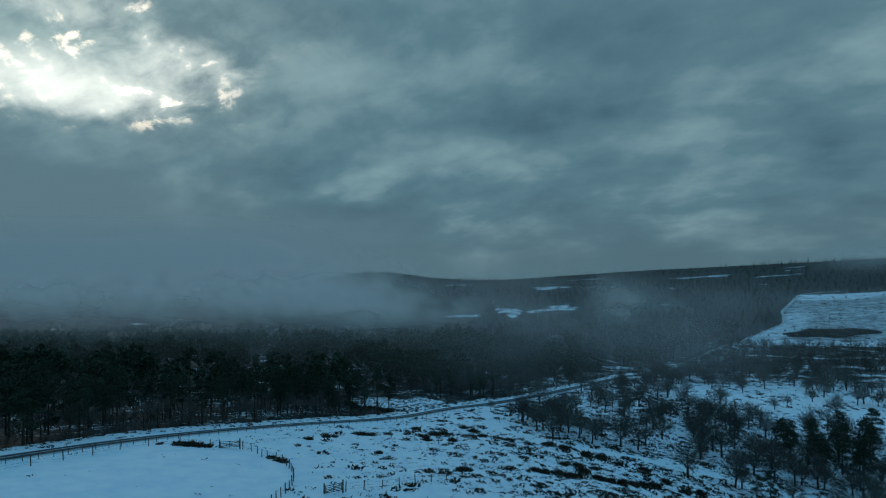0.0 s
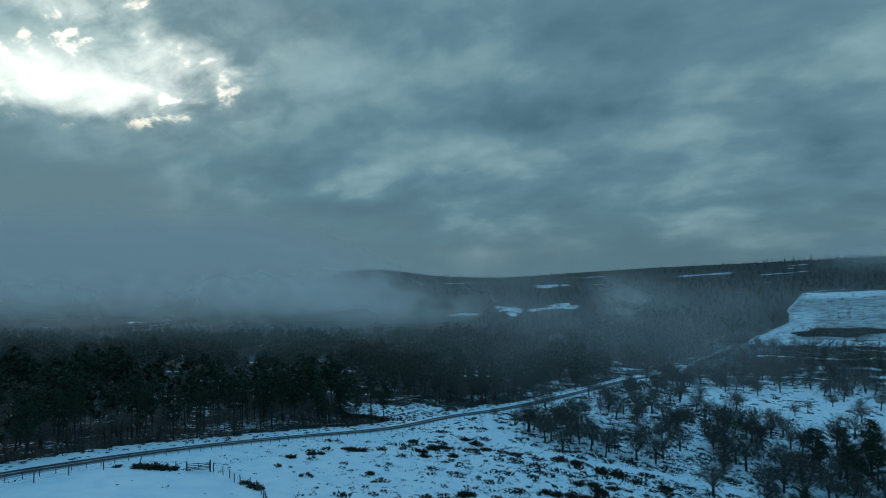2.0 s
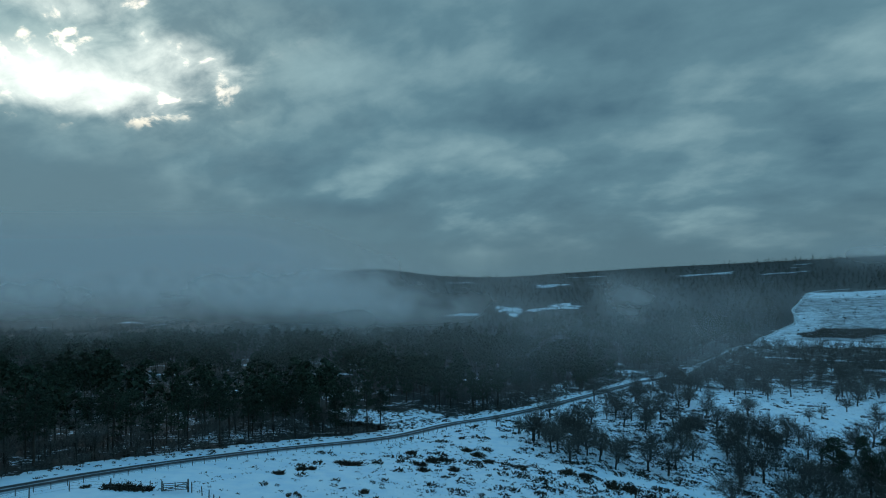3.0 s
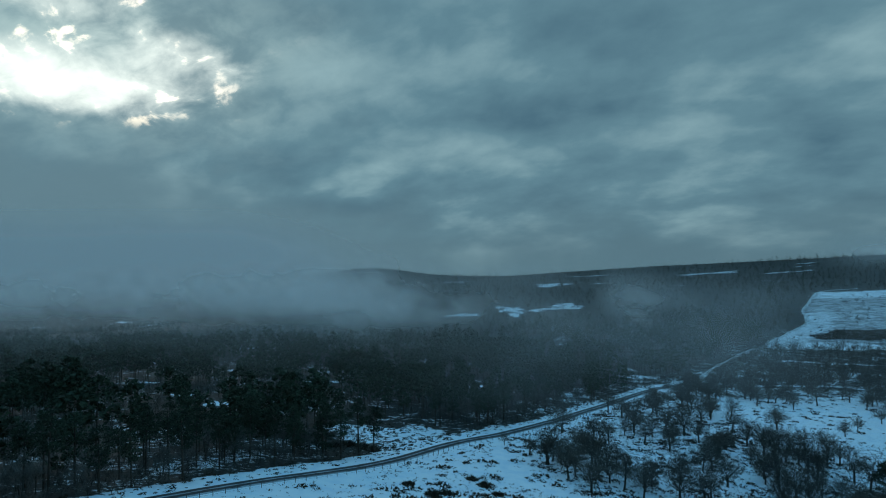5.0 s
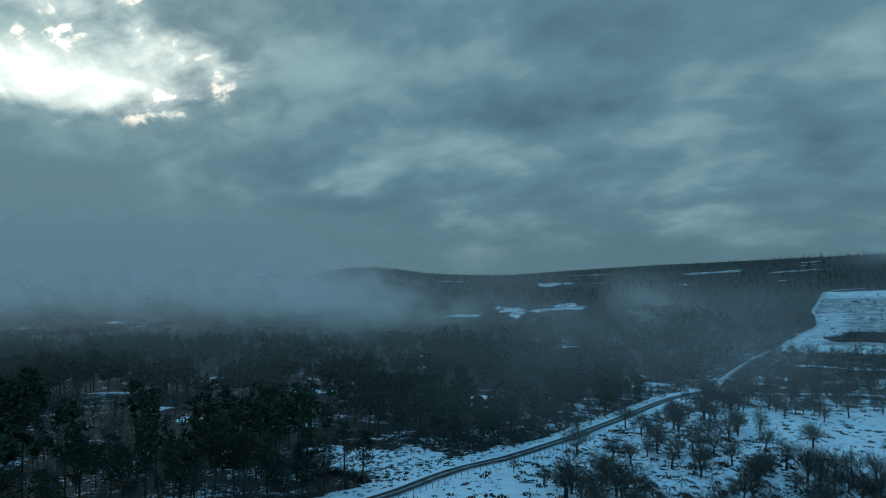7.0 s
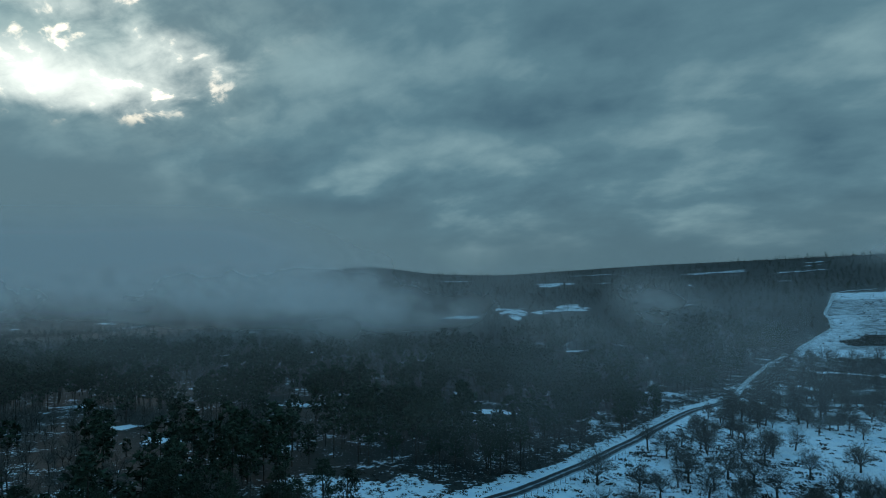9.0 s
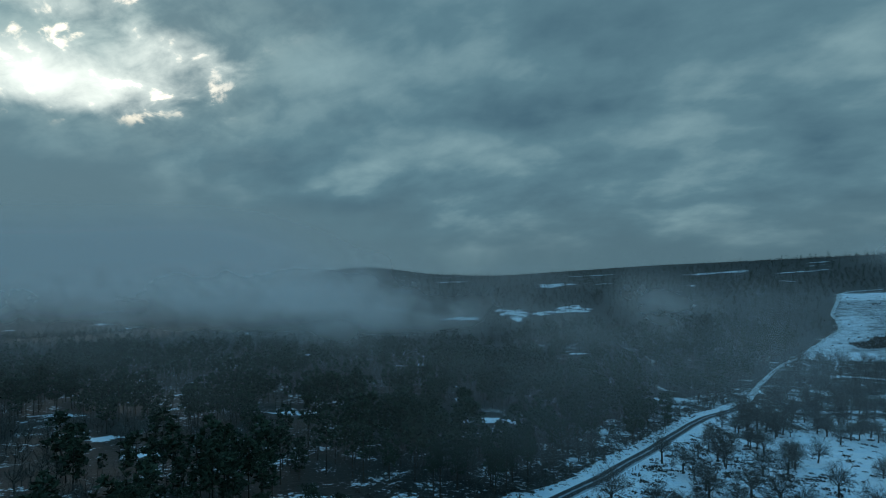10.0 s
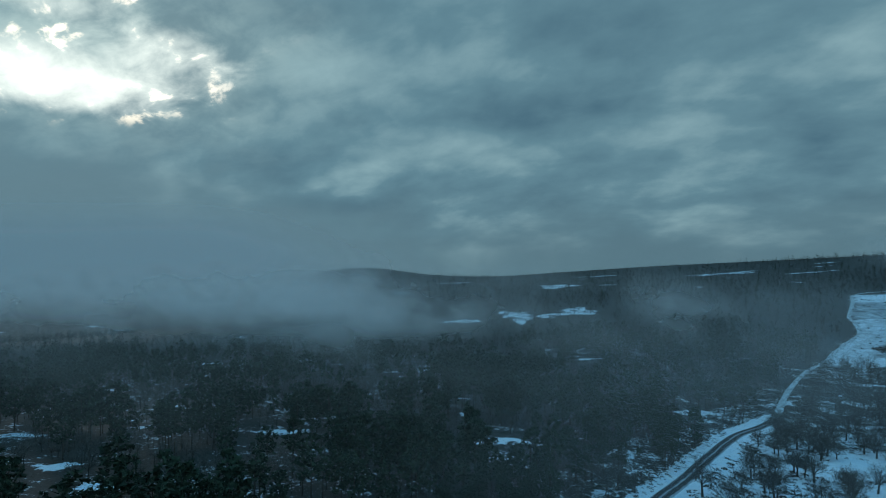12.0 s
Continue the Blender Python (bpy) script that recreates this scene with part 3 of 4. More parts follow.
def heath_trees():
    """Oaks of the open heath, in the places where they stand, and the thickets between them."""
    rng = random.Random(8)
    single = [(53.5, 134, 0, 1.2), (69.5, 143.4, 2, 1.1), (131.9, 205.3, 2, 1.05), (114, 210.5, 4, 0.95), (122, 217, 4, 0.9), (101.5, 224, 4, 1.0), (81.8, 210, 1, 1.0), (123.4, 252, 0, 0.9), (111.6, 254, 1, 0.9), (85, 232, 3, 0.85),
              (82, 247, 0, 0.9), (38.7, 195, 0, 0.95), (41.7, 192, 2, 0.95), (50.5, 191, 1, 0.9), (54, 215, 3, 0.8), (31.7, 176.5, 0, 1.0), (21, 163, 1, 1.05), (18.7, 171, 4, 0.8), (13.9, 178, 4, 0.6), (81, 244, 3, 0.9),
              (77, 246, 2, 0.9), (72.6, 247, 3, 0.85), (86.8, 235, 0, 0.9), (103, 273, 1, 0.95), (121, 286, 0, 1.0), (120, 273, 1, 0.95), (62, 232, 4, 1.0), (66, 226, 3, 0.8), (140, 232, 2, 0.9), (146, 226, 4, 0.9)]
    for x, y, k, s in single:
        stand(OAKS[k], x, y, s, rng.uniform(0, 360), "oaks on the heath")
    for x0, x1, y0, y1, gap, keep in ((20, 38, 148, 172, 4.2, 0.62), (40, 62, 146, 166, 5.0, 0.36), (54, 98, 170, 194, 5.0, 0.66), (60, 118, 122, 168, 4.9, 0.64), (98, 125, 168, 184, 5.0, 0.5), (28, 66, 194, 232, 8.0, 0.42), (66, 96, 214, 262, 9.0, 0.40),
                                      (84, 190, 258, 300, 6.0, 0.55), (100, 230, 300, 345, 6.5, 0.42), (150, 230, 215, 258, 7, 0.45)):
        for x, y in scatter(rng, x0, x1, y0, y1, gap):
            d, s = near_line(ROAD + LANE[1:], x, y)
            dp, _ = near_line(PATH, x, y)
            if s < 0 or d < 6 or dp < 4.5 or rng.random() > keep or (x > 84 and 142 < y < 180 and rng.random() < 0.35):
                continue
            stand(rng.choice(OAKS), x, y, rng.uniform(0.85, 1.28), rng.uniform(0, 360), "oaks on the heath")
    for x, y, s in ((89, 160, 0.98), (93, 164, 1.02), (97, 160, 0.95), (101, 167, 1.05), (104, 161, 1.0), (109, 169, 1.08), (87, 154, 0.9), (92, 152, 0.92), (99, 152, 0.95), (106, 156, 1.0), (113, 162, 1.0), (118, 171, 1.08), (124, 177, 1.1),
                    (96, 156, 0.9), (103, 150, 0.95), (110, 150, 0.95), (91, 146, 0.85), (98, 144, 0.85), (66, 129, 0.6), (70, 131, 0.7)):
        stand(PINES[3], x, y, s * rng.uniform(1.0, 1.2), rng.uniform(0, 360), "pines on the heath")


heath_trees()


# ---------------------------------------------------------------- the deep wood and far hillsides
def many(name, templates, places, mats, label, category):
    """One mesh of countless trees: places are (template, x, y, z, scale, turn)."""
    vs, fs, ms, base = [], [], [], 0
    packs = []
    for pair in templates:
        va, fa = pair[0].arrays()
        vb, fb = pair[1].arrays()
        packs.append((np.r_[va, vb], [tuple(f) for f in fa], [tuple(i + len(va) for i in f) for f in fb], pair[2]))
    tris = []
    for v, fa, fb, mi in packs:
        t, m = [], []
        for f, k in [(f, mi[0]) for f in fa] + [(f, mi[1]) for f in fb]:
            for q in range(1, len(f) - 1):
                t.append((f[0], f[q], f[q + 1]))
                m.append(k)
        tris.append((np.array(t), np.array(m)))
    for k, x, y, z, s, turn in places:
        v = packs[k][0]
        c, sn = math.cos(turn) * s, math.sin(turn) * s
        vs.append(np.stack([v[:, 0] * c - v[:, 1] * sn + x, v[:, 0] * sn + v[:, 1] * c + y, v[:, 2] * s + z], 1))
        fs.append(tris[k][0] + base)
        ms.append(tris[k][1])
        base += len(v)
    V, F, Mi = np.concatenate(vs), np.concatenate(fs), np.concatenate(ms)
    me = bpy.data.meshes.new(name)
    me.vertices.add(len(V))
    me.vertices.foreach_set("co", V.astype(np.float32).ravel())
    me.loops.add(len(F) * 3)
    me.loops.foreach_set("vertex_index", F.astype(np.int32).ravel())
    me.polygons.add(len(F))
    me.polygons.foreach_set("loop_start", np.arange(0, len(F) * 3, 3, dtype=np.int32))
    for one in mats:
        me.materials.append(one)
    me.polygons.foreach_set("material_index", Mi.astype(np.int32))
    me.update(calc_edges=True)
    return tagged(new(name, me), label, category, kind="stuff")


def thicket():
    """Saplings and brambles between the stems along the wood's edge and round the glade."""
    rng = random.Random(77)
    kinds = [(*bare_tree(rng, t, 0.5, w, 7, (4, 3), 0.06, True, 0.055), (0, 1)) for t, w in ((4.6, 1.4), (3.6, 1.5), (5.4, 1.2), (2.0, 1.3), (1.6, 1.5))]
    spots = []
    for x, y in scatter(rng, -110, 120, 62, 322, 2.0):
        d, s = near_line(ROAD, x, y)
        if s > 0 or d < (5.6 if y < 200 else 4.2) or d > 27 or rng.random() < (0.90 if in_glade(x, y) else 0.12):
            continue
        k = rng.randrange(5) if d > 10 else 3 + rng.randrange(2)
        spots.append((k, x, y, rng.uniform(0.7, 1.15) * (0.6 if in_glade(x, y) else 1), rng.uniform(0, 6.28)))
    zs = height(np.array([p[1] for p in spots]), np.array([p[2] for p in spots]))
    many("thicket", kinds, [(k, x, y, z - 0.05, s, t) for (k, x, y, s, t), z in zip(spots, zs)], (M_BARK, M_TWIG), "bare saplings and brambles under the wood's edge", "scrub")


thicket()


def woodland():
    rng = random.Random(21)
    mats = (M_PINEBARK, M_NEEDLE, M_BARK, M_TWIG)
    mid = []
    for t, b, w in ((11.0, 0.36, 3.4), (12.5, 0.42, 3.3), (9.5, 0.28, 3.4), (13.5, 0.48, 3.2)):
        mid.append((*pine_tree(rng, t, b, w, 24, 5, coarse=True), (0, 1)))
    for t, b, w in ((9.0, 2.8, 2.6), (8.5, 2.3, 2.8), (9.8, 3.2, 2.4), (7.5, 2.0, 2.9)):
        mid.append((*bare_tree(rng, t, b, w, 8, (4, 3), 0.12, True, 0.10), (2, 3)))
    for t, b, w in ((11.0, 0.36, 3.2), (12.5, 0.42, 3.1), (9.5, 0.28, 3.2), (13.0, 0.46, 3.0)):
        mid.append((*pine_tree(rng, t, b, w, 34, 11, coarse=True, fat=1.25), (0, 1)))
    for t, b, w in ((9.0, 2.8, 2.6), (8.5, 2.3, 2.8), (9.8, 3.2, 2.4), (7.5, 2.0, 2.9)):
        mid.append((*bare_tree(rng, t, b, w, 8, (5, 6), 0.12, True, 0.06), (2, 3)))
    spots = []
    for x, y in scatter(rng, -330, 225, 100, 560, 4.6):
        d, s = near_line(ROAD + LANE[1:], x, y)
        if s > 0 or d < (20 if y < 240 else 5.0) or in_glade(x, y) or x < -0.75 * y - 12 or rng.random() < 0.06 or (y > 420 and rng.random() < 0.25):
            continue
        clump = noise.noise((x / 30, y / 30, 0.3)) + noise.noise((x / 80, y / 80, 4.0)) * 0.8
        k = rng.randrange(4) if rng.random() < 0.34 + clump * 1.1 else 4 + rng.randrange(4)
        young = young_growth(x, y)
        if young and rng.random() < 0.72:
            continue
        small = 0.42 if young else 1.0
        spots.append((k + (8 if y < 300 else 0), x, y, rng.uniform(0.58, 1.12) * small, rng.uniform(0, 6.28)))
    for x, y in scatter(rng, 118, 340, 296, 430, 4.9):
        d, s = near_line(ROAD + LANE[1:], x, y)
        if s < 0 or d < 4.5 or y > field_edge(x) or x > 0.75 * y + 10 or snow_strip(x, y) or rng.random() < 0.12:
            continue
        spots.append((rng.choice((12, 13, 13, 15, 15, 15)), x, y, rng.uniform(0.75, 1.12), rng.uniform(0, 6.28)))
    xs, ys = np.array([p[1] for p in spots]), np.array([p[2] for p in spots])
    zs = height(xs, ys)
    many("woodland", mid, [(k, x, y, z - 0.1, s, t) for (k, x, y, s, t), z in zip(spots, zs)], mats, "dense dark pine and leafless birch wood with snow beneath", "wood")
    far = []
    for t, b, w in ((10, 0.22, 2.9), (11.5, 0.28, 2.8)):
        far.append((*pine_tree(rng, t, b, w, 12, 4, coarse=True), (0, 1)))
    for t, b, w in ((8.0, 2.0, 3.0), (7, 1.8, 3.2)):
        far.append((*bare_tree(rng, t, b, w, 6, (3, 2), 0.2, True, 0.26), (2, 3)))
    spots = []
    for x, y in scatter(rng, -760, 760, 296, 1275, 9.6):
        d, s = near_line(ROAD + LANE[1:], x, y)
        if y < 560 and s < 0 and -330 < x < 225:
            continue
        if d < 8 or abs(x + 0) > 0.8 * y or in_glade(x, y):
            continue
        if any(math.hypot((x - g[0]) / (g[2] * 1.1), (y - g[1] + 12) / (g[3] + 16)) < 1 for g in FAR_SNOW) and rng.random() > 0.24:
            continue
        if s > 0:
            copse = noise.noise((x / 60, y / 60, 5.0)) > 0.25 and y > field_edge(x) + 30 and d > 40
            if y < field_edge(x) or rng.random() > (0.55 if y > 705 else 0.5 if copse else 0.02):
                continue
        if 900 < y < 1215 and rng.random() < 0.50 + 0.35 * noise.noise((x / 90, y / 90, 1.0)):
            continue
        pine = rng.random() < 0.45 + 0.5 * noise.noise((x / 70, y / 70, 8.0))
        spots.append(((0 if pine else 2) + rng.randrange(2), x, y, rng.uniform(0.55, 0.95) * (0.38 if y > 1130 else 1), rng.uniform(0, 6.28)))
    xs, ys = np.array([p[1] for p in spots]), np.array([p[2] for p in spots])
    zs = height(xs, ys)
    many("far_woodland", far, [(k, x, y, z - 0.1, s, t) for (k, x, y, s, t), z in zip(spots, zs)], mats, "distant woods of pine and bare trees in mist", "wood")


woodland()


# ---------------------------------------------------------------- heather and gorse
def bush_shape(rng, size, sprigs):
    s = Shape()
    for _ in range(sprigs):
        w, r = rng.uniform(0, 6.28), size * math.sqrt(rng.random()) * 0.8
        p = Vector((math.cos(w) * r, math.sin(w) * r, -0.05))
        tip = p + Vector((rng.gauss(0, 0.35), rng.gauss(0, 0.35), rng.uniform(0.55, 1.1) * (1.25 - 0.7 * r / size))) * size * 0.95
        s.blade(p, tip, size * rng.uniform(0.16, 0.34), rng)
        s.blade(p.lerp(tip, 0.5), p.lerp(tip, 0.6) + sway(rng, size * 0.4), size * 0.2, rng)
    return s


def mound_shape(rng, size, sprigs):
    """A low rounded cushion of short sprigs."""
    s = Shape()
    for _ in range(sprigs):
        w, r = rng.uniform(0, 6.28), math.sqrt(rng.random())
        top = 0.55 * math.sqrt(max(0.05, 1 - r * r)) * rng.uniform(0.5, 1.0)
        p = Vector((math.cos(w) * r, math.sin(w) * r, top - 0.28)) * size
        tip = p + Vector((rng.gauss(0, 0.22) + 0.15 * math.cos(w), rng.gauss(0, 0.22) + 0.15 * math.sin(w), rng.uniform(0.15, 0.42))) * size
        s.blade(p, tip, size * rng.uniform(0.26, 0.44), rng)
    return s


BANK = [(-11, 138.5), (8.5, 140), (21, 137.2), (34, 137.2), (45, 134), (58, 132)]


def heather():
    rng = random.Random(31)
    empty = Shape()
    empty.v.append(Vector((0, 0, -0.1)))
    kinds = [(mound_shape(rng, 0.80, 30), empty, (0, 0)) for _ in range(6)]
    spots = []
    for x, y in scatter(rng, -75, 175, 70, 290, 1.3):
        d, s = near_line(ROAD, x, y)
        if s < 0 and 2.6 < d < 9 and rng.random() < 0.62:
            spots.append((rng.randrange(6), x, y, rng.choice((0.25, 0.35, 0.5, 0.7)), rng.uniform(0, 6.28)))
        if s < 0 and math.hypot(x + 12, y - 184) < 17 and d > 3 and rng.random() < 0.55:
            spots.append((rng.randrange(6), x, y, rng.choice((0.3, 0.45, 0.6, 0.8)), rng.uniform(0, 6.28)))
        if s > 0 and x < -20 and rng.random() < 0.05:
            spots.append((rng.randrange(6), x, y, rng.choice((0.12, 0.16, 0.22)), rng.uniform(0, 6.28)))
        if s < 0 or d < 3.4 or near_line(PATH, x, y)[0] < 1.7:
            continue
        if x < -21 and y < 101 + (x + 40) * 0.2:
            continue
        lush = 0.15 + 0.50 * max(0, min(1, (x - 2) / 20)) * max(0, min(1, (142 - y) / 8))
        lush += 0.34 * max(0, min(1, (x + 22) / 14)) * (noise.noise((x / 9, y / 9, 0)) > 0.0)
        if x < -10:
            lush *= 0.6
        if 18 < x < 96 and y > 143:
            lush += 0.30
        if x > 48 and y < 178:
            lush += 0.15
        if x > 86 and y > 190:
            lush = 0.13
        lush *= 0.6 + 0.9 * noise.noise((x / 5, y / 5, 3.0))
        if near_line(BANK, x, y)[0] < 1.5:
            lush = 0.75
        if rng.random() < lush:
            spots.append((rng.randrange(6), x, y, rng.choice((0.4, 0.6, 0.8, 1.0, 1.4)), rng.uniform(0, 6.28)))
    zs = height(np.array([p[1] for p in spots]), np.array([p[2] for p in spots]))
    many("heather_tufts", kinds, [(k, x, y, z, s, t) for (k, x, y, s, t), z in zip(spots, zs)], (M_GORSE,), "dark heather tufts poking through the snow", "heather")


def stalks():
    """Small dead stalks and sprigs of heather and grass that only just clear the snow."""
    rng = random.Random(77)
    empty = Shape()
    empty.v.append(Vector((0, 0, -0.1)))
    kinds = [(mound_shape(rng, 0.50, 9), empty, (0, 0)) for _ in range(6)]
    spots = []
    for x, y in scatter(rng, -70, 120, 66, 205, 0.95):
        d, s = near_line(ROAD, x, y)
        if s < 0 or d < 3.2 or near_line(PATH, x, y)[0] < 1.6:
            continue
        patch = noise.noise((x / 7, y / 7, 6.0)) + 0.6 * noise.noise((x / 2.2, y / 2.2, 9.0))
        thick = 0.17 + 0.30 * max(0, min(1, (x + 30) / 20)) + 0.26 * max(0, min(1, (x - 5) / 15))
        if x < -21 and y < 101 + (x + 40) * 0.2:
            thick = 0.022
        if rng.random() < thick * (0.7 + 1.3 * patch):
            spots.append((rng.randrange(6), x, y, rng.choice((0.3, 0.4, 0.6, 0.9, 1.1)), rng.uniform(0, 6.28)))
    zs = height(np.array([p[1] for p in spots]), np.array([p[2] for p in spots]))
    many("dead_stalks", kinds, [(k, x, y, z, s, t) for (k, x, y, s, t), z in zip(spots, zs)], (M_GORSE,), "small dead stalks and sprigs just clearing the snow", "dead plants")


heather()
stalks()


def far_scrub():
    """Low bushes dotted over the snowy field beyond the track."""
    rng = random.Random(53)
    empty = Shape()
    empty.v.append(Vector((0, 0, -0.1)))
    kinds = [(bush_shape(rng, 1.0, 12), empty, (0, 0)) for _ in range(4)]
    spots = []
    for x, y in scatter(rng, 215, 540, 385, 900, 6.0):
        d, s = near_line(LANE, x, y)
        if s < 0 or d < 5 or y < field_edge(x) or y > 715 or rng.random() > 0.30 + 0.6 * noise.noise((x / 30, y / 30, 2.0)):
            continue
        spots.append((rng.randrange(4), x, y, rng.choice((0.5, 0.7, 0.9, 1.4)), rng.uniform(0, 6.28)))
    for x, y in scatter(rng, 258, 330, 438, 486, 1.7):
        if math.hypot((x - 294) / 30, (y - 462) / 18) < 1 + 0.15 * math.sin(x / 5) and rng.random() < 0.8:
            spots.append((rng.randrange(4), x, y, rng.uniform(1.4, 2.6), rng.uniform(0, 6.28)))
    zs = height(np.array([p[1] for p in spots]), np.array([p[2] for p in spots]))
    many("far_scrub", kinds, [(k, x, y, z, s, t) for (k, x, y, s, t), z in zip(spots, zs)], (M_TWIG,), "low grey-brown bushes scattered over a distant snowy field", "scrub")


far_scrub()
GORSE = []


def gorse(x, y, size, flat=0.85):
    rng = random.Random(int(x * 31 + y * 17))
    if len(GORSE) < 5:
        v, f = bush_shape(rng, 1.0, 90).arrays()
        ob = mesh_object("gorse_bush", v.tolist(), f, M_GORSE)
        tagged(ob, "dark spiky gorse bush in the snow", "bush", "gorse bushes")
        GORSE.append(ob)
    else:
        ob = rng.choice(GORSE).copy()
        scene.collection.objects.link(ob)
    ob.location = (x, y, float(height(x, y)[0]) - 0.05)
    ob.rotation_euler = (0, 0, rng.uniform(0, 6.28))
    ob.scale = (size, size, size * flat)


for x, y, s in ((-43.5, 100.6, 1.2), (-42, 101, 1.3), (-40.6, 101.2, 1.2), (-39.2, 101.6, 1.0), (-27.5, 98.4, 0.9), (-26, 97, 1.0), (-25, 96, 0.9), (-16.8, 127, 1.5), (-15.2, 127.5, 1.2), (-18.5, 129, 0.9), (-23, 120, 1.0), (-21.5, 121, 0.9),
                (-25.5, 116, 1.0), (-11.8, 112, 0.9), (3.0, 104.5, 1.3), (4.2, 105, 1.0), (-4, 133, 1.3), (-2, 137, 1.4), (0.2, 139, 1.3), (-6.5, 143, 1.2), (2, 131, 1.2), (-3.5, 128, 1.2), (7, 146, 1.4), (5, 149, 1.3), (9, 141, 1.2),
                (17, 113.5, 1.5), (18.6, 113, 1.8), (21, 113.5, 1.7), (23, 112.5, 2.0), (25, 114, 1.9), (27.2, 119, 2.2), (29.4, 115.8, 2.0), (31.5, 115.5, 1.9), (33.5, 115.2, 1.9), (36, 117, 1.8), (38.5, 119, 2.0), (40.5, 120.2, 2.2), (24, 122, 1.6), (27, 122.5, 1.8), (42, 121.5, 1.9), (-46.5, 100.5, 0.7), (24, 138, 1.6), (27, 137, 1.5), (31, 133, 1.8), (34, 133, 1.7), (-18, 171, 1.8), (-15, 168, 1.7), (-21, 173, 1.9), (-24, 172, 1.8),
                (48, 122, 1.5), (52, 124, 1.7), (55, 121, 1.6), (46, 127, 1.5), (43, 131, 1.6)):
    gorse(x, y, s * (0.78 if 10 < x < 45 and y < 124 else 1.0), 0.7)


# ---------------------------------------------------------------- fences and gates
def box(bm, size, m):
    bmesh.ops.create_cube(bm, size=1, matrix=m @ Matrix.Diagonal((*size, 1)))


def bm_object(name, bm, mat, parent=None):
    me = bpy.data.meshes.new(name)
    bm.to_mesh(me)
    bm.free()
    me.materials.append(mat)
    ob = new(name, me)
    if parent:
        ob.parent = parent
    return ob


def post_mesh():
    bm = bmesh.new()
    bmesh.ops.create_cone(bm, cap_ends=True, segments=7, radius1=0.075, radius2=0.065, depth=1.75, matrix=Matrix.Translation((0, 0, 0.475)))
    me = bpy.data.meshes.new("post")
    bm.to_mesh(me)
    bm.free()
    me.materials.append(M_WOOD)
    return me


POST = post_mesh()


def fence(line, gap, label, lean=4, wires=(0.35, 0.7, 1.1), size=1.0):
    rng = random.Random(len(line))
    c = curve_points(line, gap)
    z = height(c[:, 0], c[:, 1])
    root = tagged(new("fence"), label, "fence")
    root.location = (c[0][0], c[0][1], z[0])
    inv = Matrix.Translation(root.location).inverted()
    for (x, y), h in zip(c, z):
        ob = new("post", POST)
        ob.parent = root
        ob.matrix_parent_inverse = inv
        ob.matrix_basis = pose(x, y, h, rng.uniform(-lean, lean), rng.uniform(-lean, lean), rng.uniform(0, 90)) @ Matrix.Scale(rng.uniform(0.92, 1.08) * size, 4)
    for hgt in wires:
        s = Shape()
        s.tube([Vector((x, y, h + hgt)) for (x, y), h in zip(c, z)], [0.012] * len(c), 3)
        v, f = s.arrays()
        ob = mesh_object("wire", v.tolist(), f, M_WIRE, root)
        ob.matrix_parent_inverse = inv


def gate(x, y, turn, width, label):
    """A five-barred field gate between two stout posts."""
    z = float(height(x, y)[0])
    root = tagged(new("field_gate"), label, "gate")
    root.matrix_world = pose(x, y, z, 0, 0, turn)
    for k, px in enumerate((-width / 2 - 0.12, width / 2 + 0.12)):
        bm = bmesh.new()
        bmesh.ops.create_cone(bm, cap_ends=True, segments=8, radius1=0.12, radius2=0.105, depth=2.1, matrix=Matrix.Translation((px, 0, 0.5)))
        bm_object("gate_post", bm, M_WOOD, root)
    for h in (0.25, 0.45, 0.65, 0.88, 1.15):
        bm = bmesh.new()
        box(bm, (width, 0.03, 0.09), Matrix.Translation((0, 0, h)))
        bm_object("bar", bm, M_WOOD, root)
    for px in (-width / 2 + 0.05, 0, width / 2 - 0.05):
        bm = bmesh.new()
        box(bm, (0.09, 0.03, 1.05), Matrix.Translation((px, 0.031, 0.70)))
        bm_object("upright", bm, M_WOOD, root)
    bm = bmesh.new()
    box(bm, (math.hypot(width, 0.9), 0.03, 0.08), pose(0, -0.031, 0.7, 0, -math.degrees(math.atan2(0.85, width)), 0))
    bm_object("brace", bm, M_WOOD, root)


fence([(-64, 66), (-58.5, 75), (-56.7, 78.5), (-53.7, 85.9), (-50.5, 93.8), (-48.4, 97.7), (-44.1, 99.9), (-37.6, 101.9)], 4.6, "post and wire fence across the snowy field")
fence([(-33.5, 102.6), (-31.2, 101.3), (-28.4, 98), (-24.9, 95.3), (-22.4, 90.4), (-21.3, 87.5), (-20.4, 83.2), (-20.3, 79.2), (-20.8, 70)], 1.9, "close-set post fence curving round the snowy field")
fence([(-13.2, 83.3), (-11, 85.7), (-7.3, 89.2), (-3.6, 92.9), (2, 98)], 3.2, "post and wire fence beside the field gate")
gate(-35.6, 102.3, 12, 3.0, "five-barred wooden field gate standing shut in snow")
gate(-14.6, 81.9, 32, 2.4, "small wooden gate in the heath fence")
ROADSIDE = [(p[0] + 2.8, p[1] - 1.8) for p in ROAD[2:11]]
fence(ROADSIDE, 2.1, "low roadside post and wire fence along the snowy verge", 3, (0.3, 0.6, 0.8), 0.68)


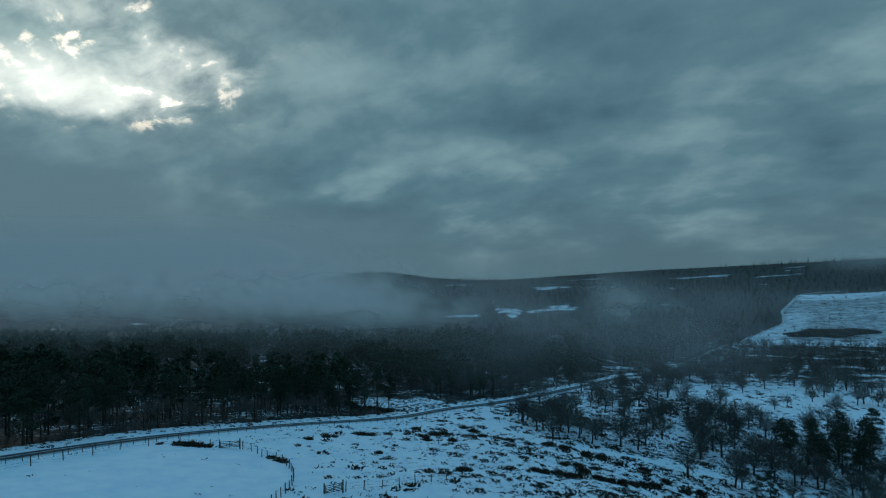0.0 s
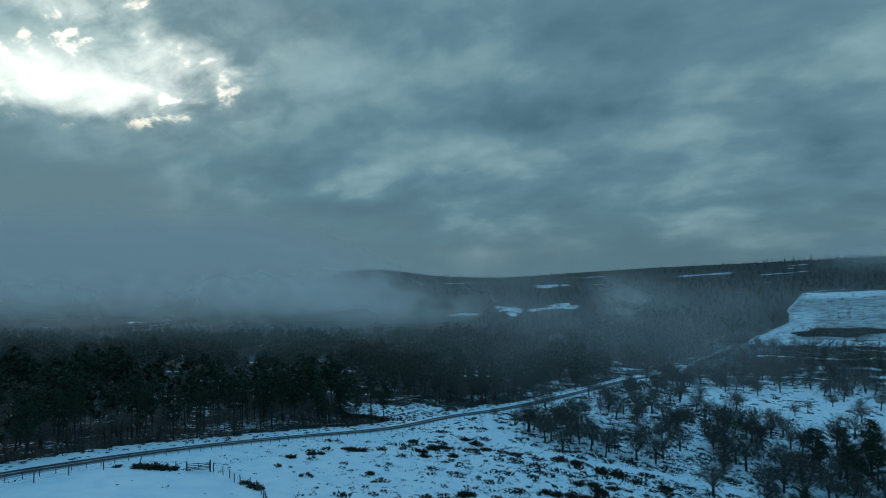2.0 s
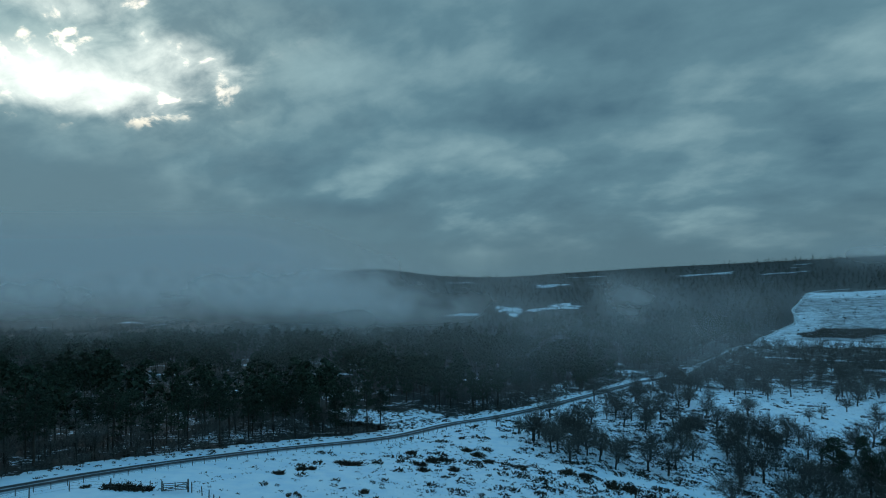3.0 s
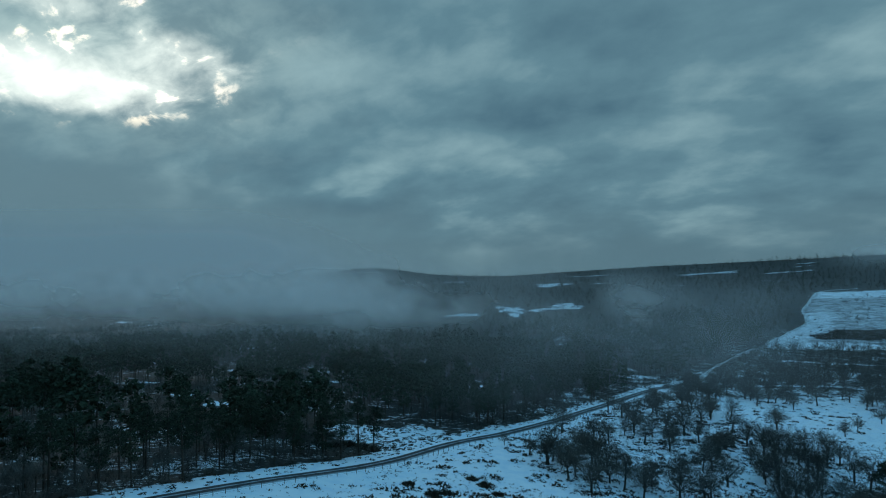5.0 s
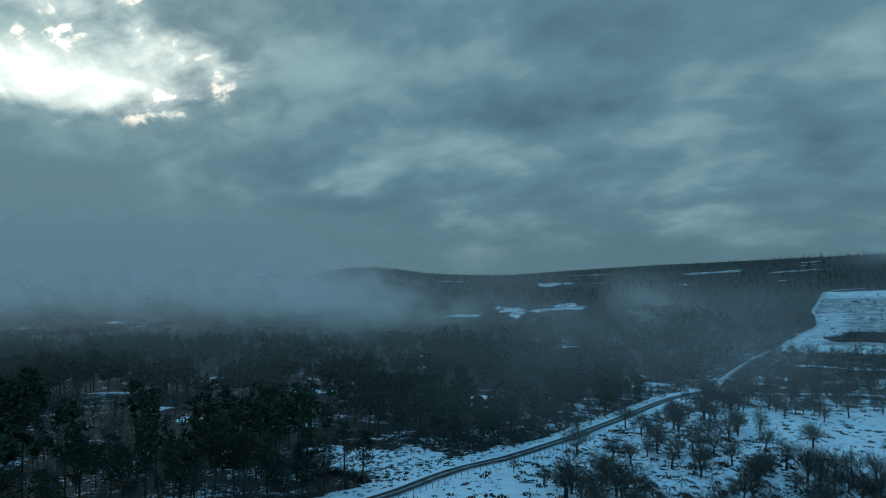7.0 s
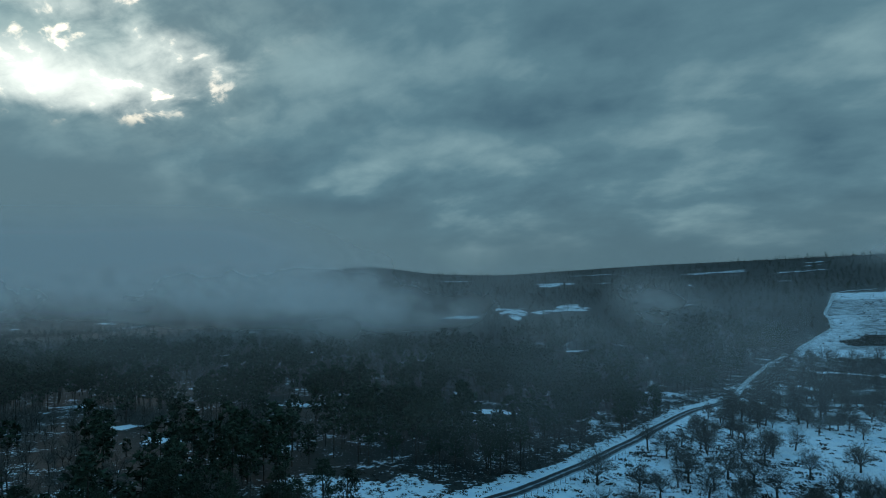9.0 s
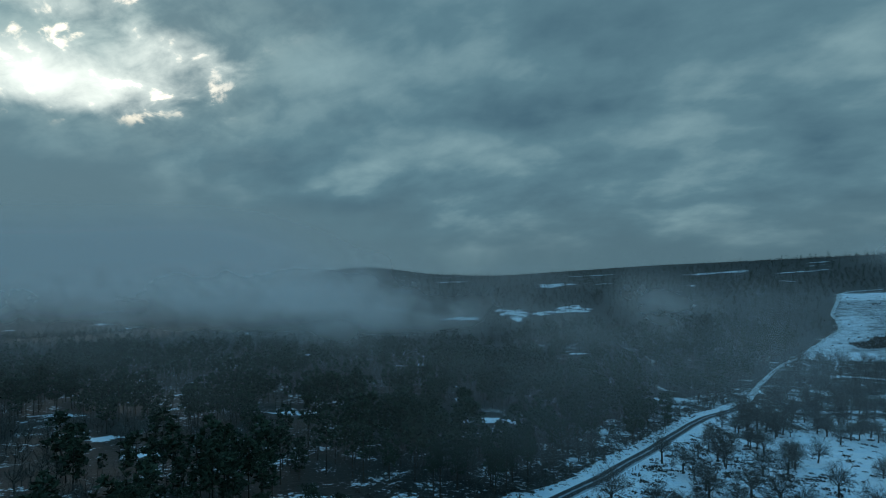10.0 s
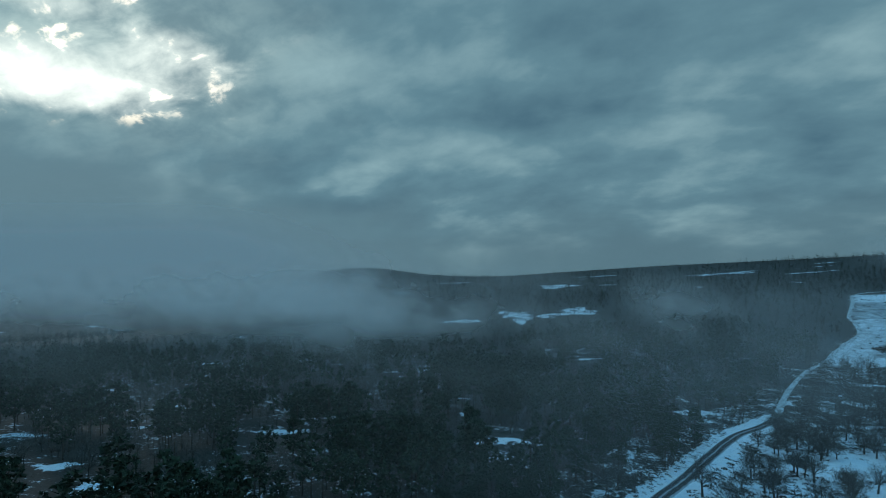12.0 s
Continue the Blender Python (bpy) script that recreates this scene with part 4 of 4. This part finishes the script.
def mast(x, y, tall):
    """A slim tapered mast with two short crossarms."""
    root = tagged(new("radio_mast"), "slim grey radio mast standing on the distant ridge", "mast")
    root.location = (x, y, float(height(x, y)[0]) - 0.3)
    bm = bmesh.new()
    bmesh.ops.create_cone(bm, cap_ends=True, segments=6, radius1=0.30, radius2=0.14, depth=tall, matrix=Matrix.Translation((0, 0, tall / 2)))
    bm_object("pole", bm, M_WIRE, root)
    for h, w in ((0.86, 2.0), (0.95, 1.2)):
        bm = bmesh.new()
        box(bm, (w, 0.2, 0.2), Matrix.Translation((0, 0, tall * h)))
        bm_object("crossarm", bm, M_WIRE, root)


mast(738, 1120, 14)


# ---------------------------------------------------------------- mist
def mist_sheet(name, y0, left, right, base, wisp, mat, label):
    """One veil of a drifting mist bank, thinning upwards, sideways and where it meets the ground."""
    gx = np.linspace(left, right, 110)
    gz = np.linspace(-110, 70 + 0.14 * y0, 70)
    x, z = (a.ravel() for a in np.meshgrid(gx, gz, indexing="ij"))
    y = y0 - 40 * ((x - 0.5 * (left + right)) / (right - left)) ** 2 * 4 + 14 * np.sin(x / 90.0 + y0)
    lift = z - height(x, y)
    d, w = base(x, z, lift), wisp(x, z, lift)
    ob = mesh_object(name, np.stack([x, y, z], 1).tolist(), grid_faces(len(gx), len(gz)), mat, smooth=True)
    float_attribute(ob.data, "mist_body", d)
    float_attribute(ob.data, "wisp", w)
    return tagged(ob, label, "mist", "veils of mist", kind="stuff")


def soft(v, lo, hi):
    s = np.clip((v - lo) / (hi - lo), 0, 1)
    return s * s * (3 - 2 * s)


M_MIST = mist_material("drifting_mist", 0.0075)
M_MIST_NEAR = mist_material("near_mist", 0.0135)


def spot(x, z, cx, cz, rx, rz):
    return np.exp(-((x - cx) / rx) ** 2 - ((z - cz) / rz) ** 2)


def veil(y0, haze, drift, blobs=(), bank=None, west=None, east=None):
    """haze: even thin mist; drift: loose wisps low over the wood; bank: (edge, slant, foot, head, top, amount) of the low cloud that ends at edge;
    blobs: (x, z, half width, half height, lean, even amount, torn amount)."""

    def clip_sides(out, x):
        if east is not None:
            out = out * soft(east - x, 0, 90)
        if west is not None:
            out = out * soft(x - west, 0, 90)
        return out

    def inside(x, z, ease):
        edge, slant, foot, head, top, amount = bank
        line = edge - np.clip(z - head, -20, 120) * slant
        return amount * soft(line - x, -ease, ease) * soft(z, foot, head) * soft(z, top, head + 0.35 * (top - head))

    def base(x, z, lift):
        out = clip_sides(haze * soft(lift, -2, 18) * soft(z, 38, 4), x)
        for cx, cz, rx, rz, lean, even, torn in blobs:
            out = out + even * spot(x + lean * (z - cz), z, cx, cz, rx, rz) * soft(lift, 0, 26)
        if bank:
            out = out + 0.86 * inside(x, z, 90)
        return np.minimum(out, 0.97)

    def wisp(x, z, lift):
        out = clip_sides(drift * soft(lift, 0, 28) * soft(z, 42, 2), x)
        for cx, cz, rx, rz, lean, even, torn in blobs:
            out = out + torn * spot(x + lean * (z - cz), z, cx, cz, rx, rz) * soft(lift, 2, 30)
        if bank:
            out = out + 0.6 * inside(x - 40, z + 14, 120)
        return np.minimum(out, 0.97)

    w = y0 * 0.85 + 60
    mist_sheet("mist", y0, -w, w, base, wisp, M_MIST if y0 > 700 else M_MIST_NEAR, "pale grey mist hanging over the wooded valley")


veil(205, 0.05, 0.13, west=-75, east=150)
veil(245, 0.04, 0.12, ((60, 0, 60, 14, 0, 0.0, 0.12),), east=140)
veil(300, 0.04, 0.12, east=170)
veil(390, 0.02, 0.10, ((114, 18, 20, 16, 0.9, 0.02, 0.20), (134, 4, 18, 14, 1.1, 0.02, 0.40), (160, -8, 30, 9, 0.7, 0.02, 0.28), (60, 0, 110, 14, 0, 0.0, 0.14), (-40, 2, 60, 22, 0.8, 0.05, 0.25)))
veil(540, 0.05, 0.10, ((-95, 2, 100, 27, 0.8, 0.36, 0.45), (-270, 16, 170, 14, 0, 0.06, 0.25), (-5, 2, 48, 26, 0.9, 0.06, 0.40), (150, 22, 32, 14, 1.0, 0.02, 0.20), (178, 6, 26, 12, 1.0, 0.0, 0.34), (225, 0, 50, 12, 0.6, 0.02, 0.18)))
veil(750, 0.04, 0.08, ((520, 46, 60, 16, 0, 0.08, 0.28), (-30, 10, 56, 34, 0.9, 0.06, 0.36), (110, 14, 60, 16, 0.8, 0.0, 0.15)), (-95, 1.1, -34, 12, 115, 1.13))
veil(1060, 0.01, 0.03)
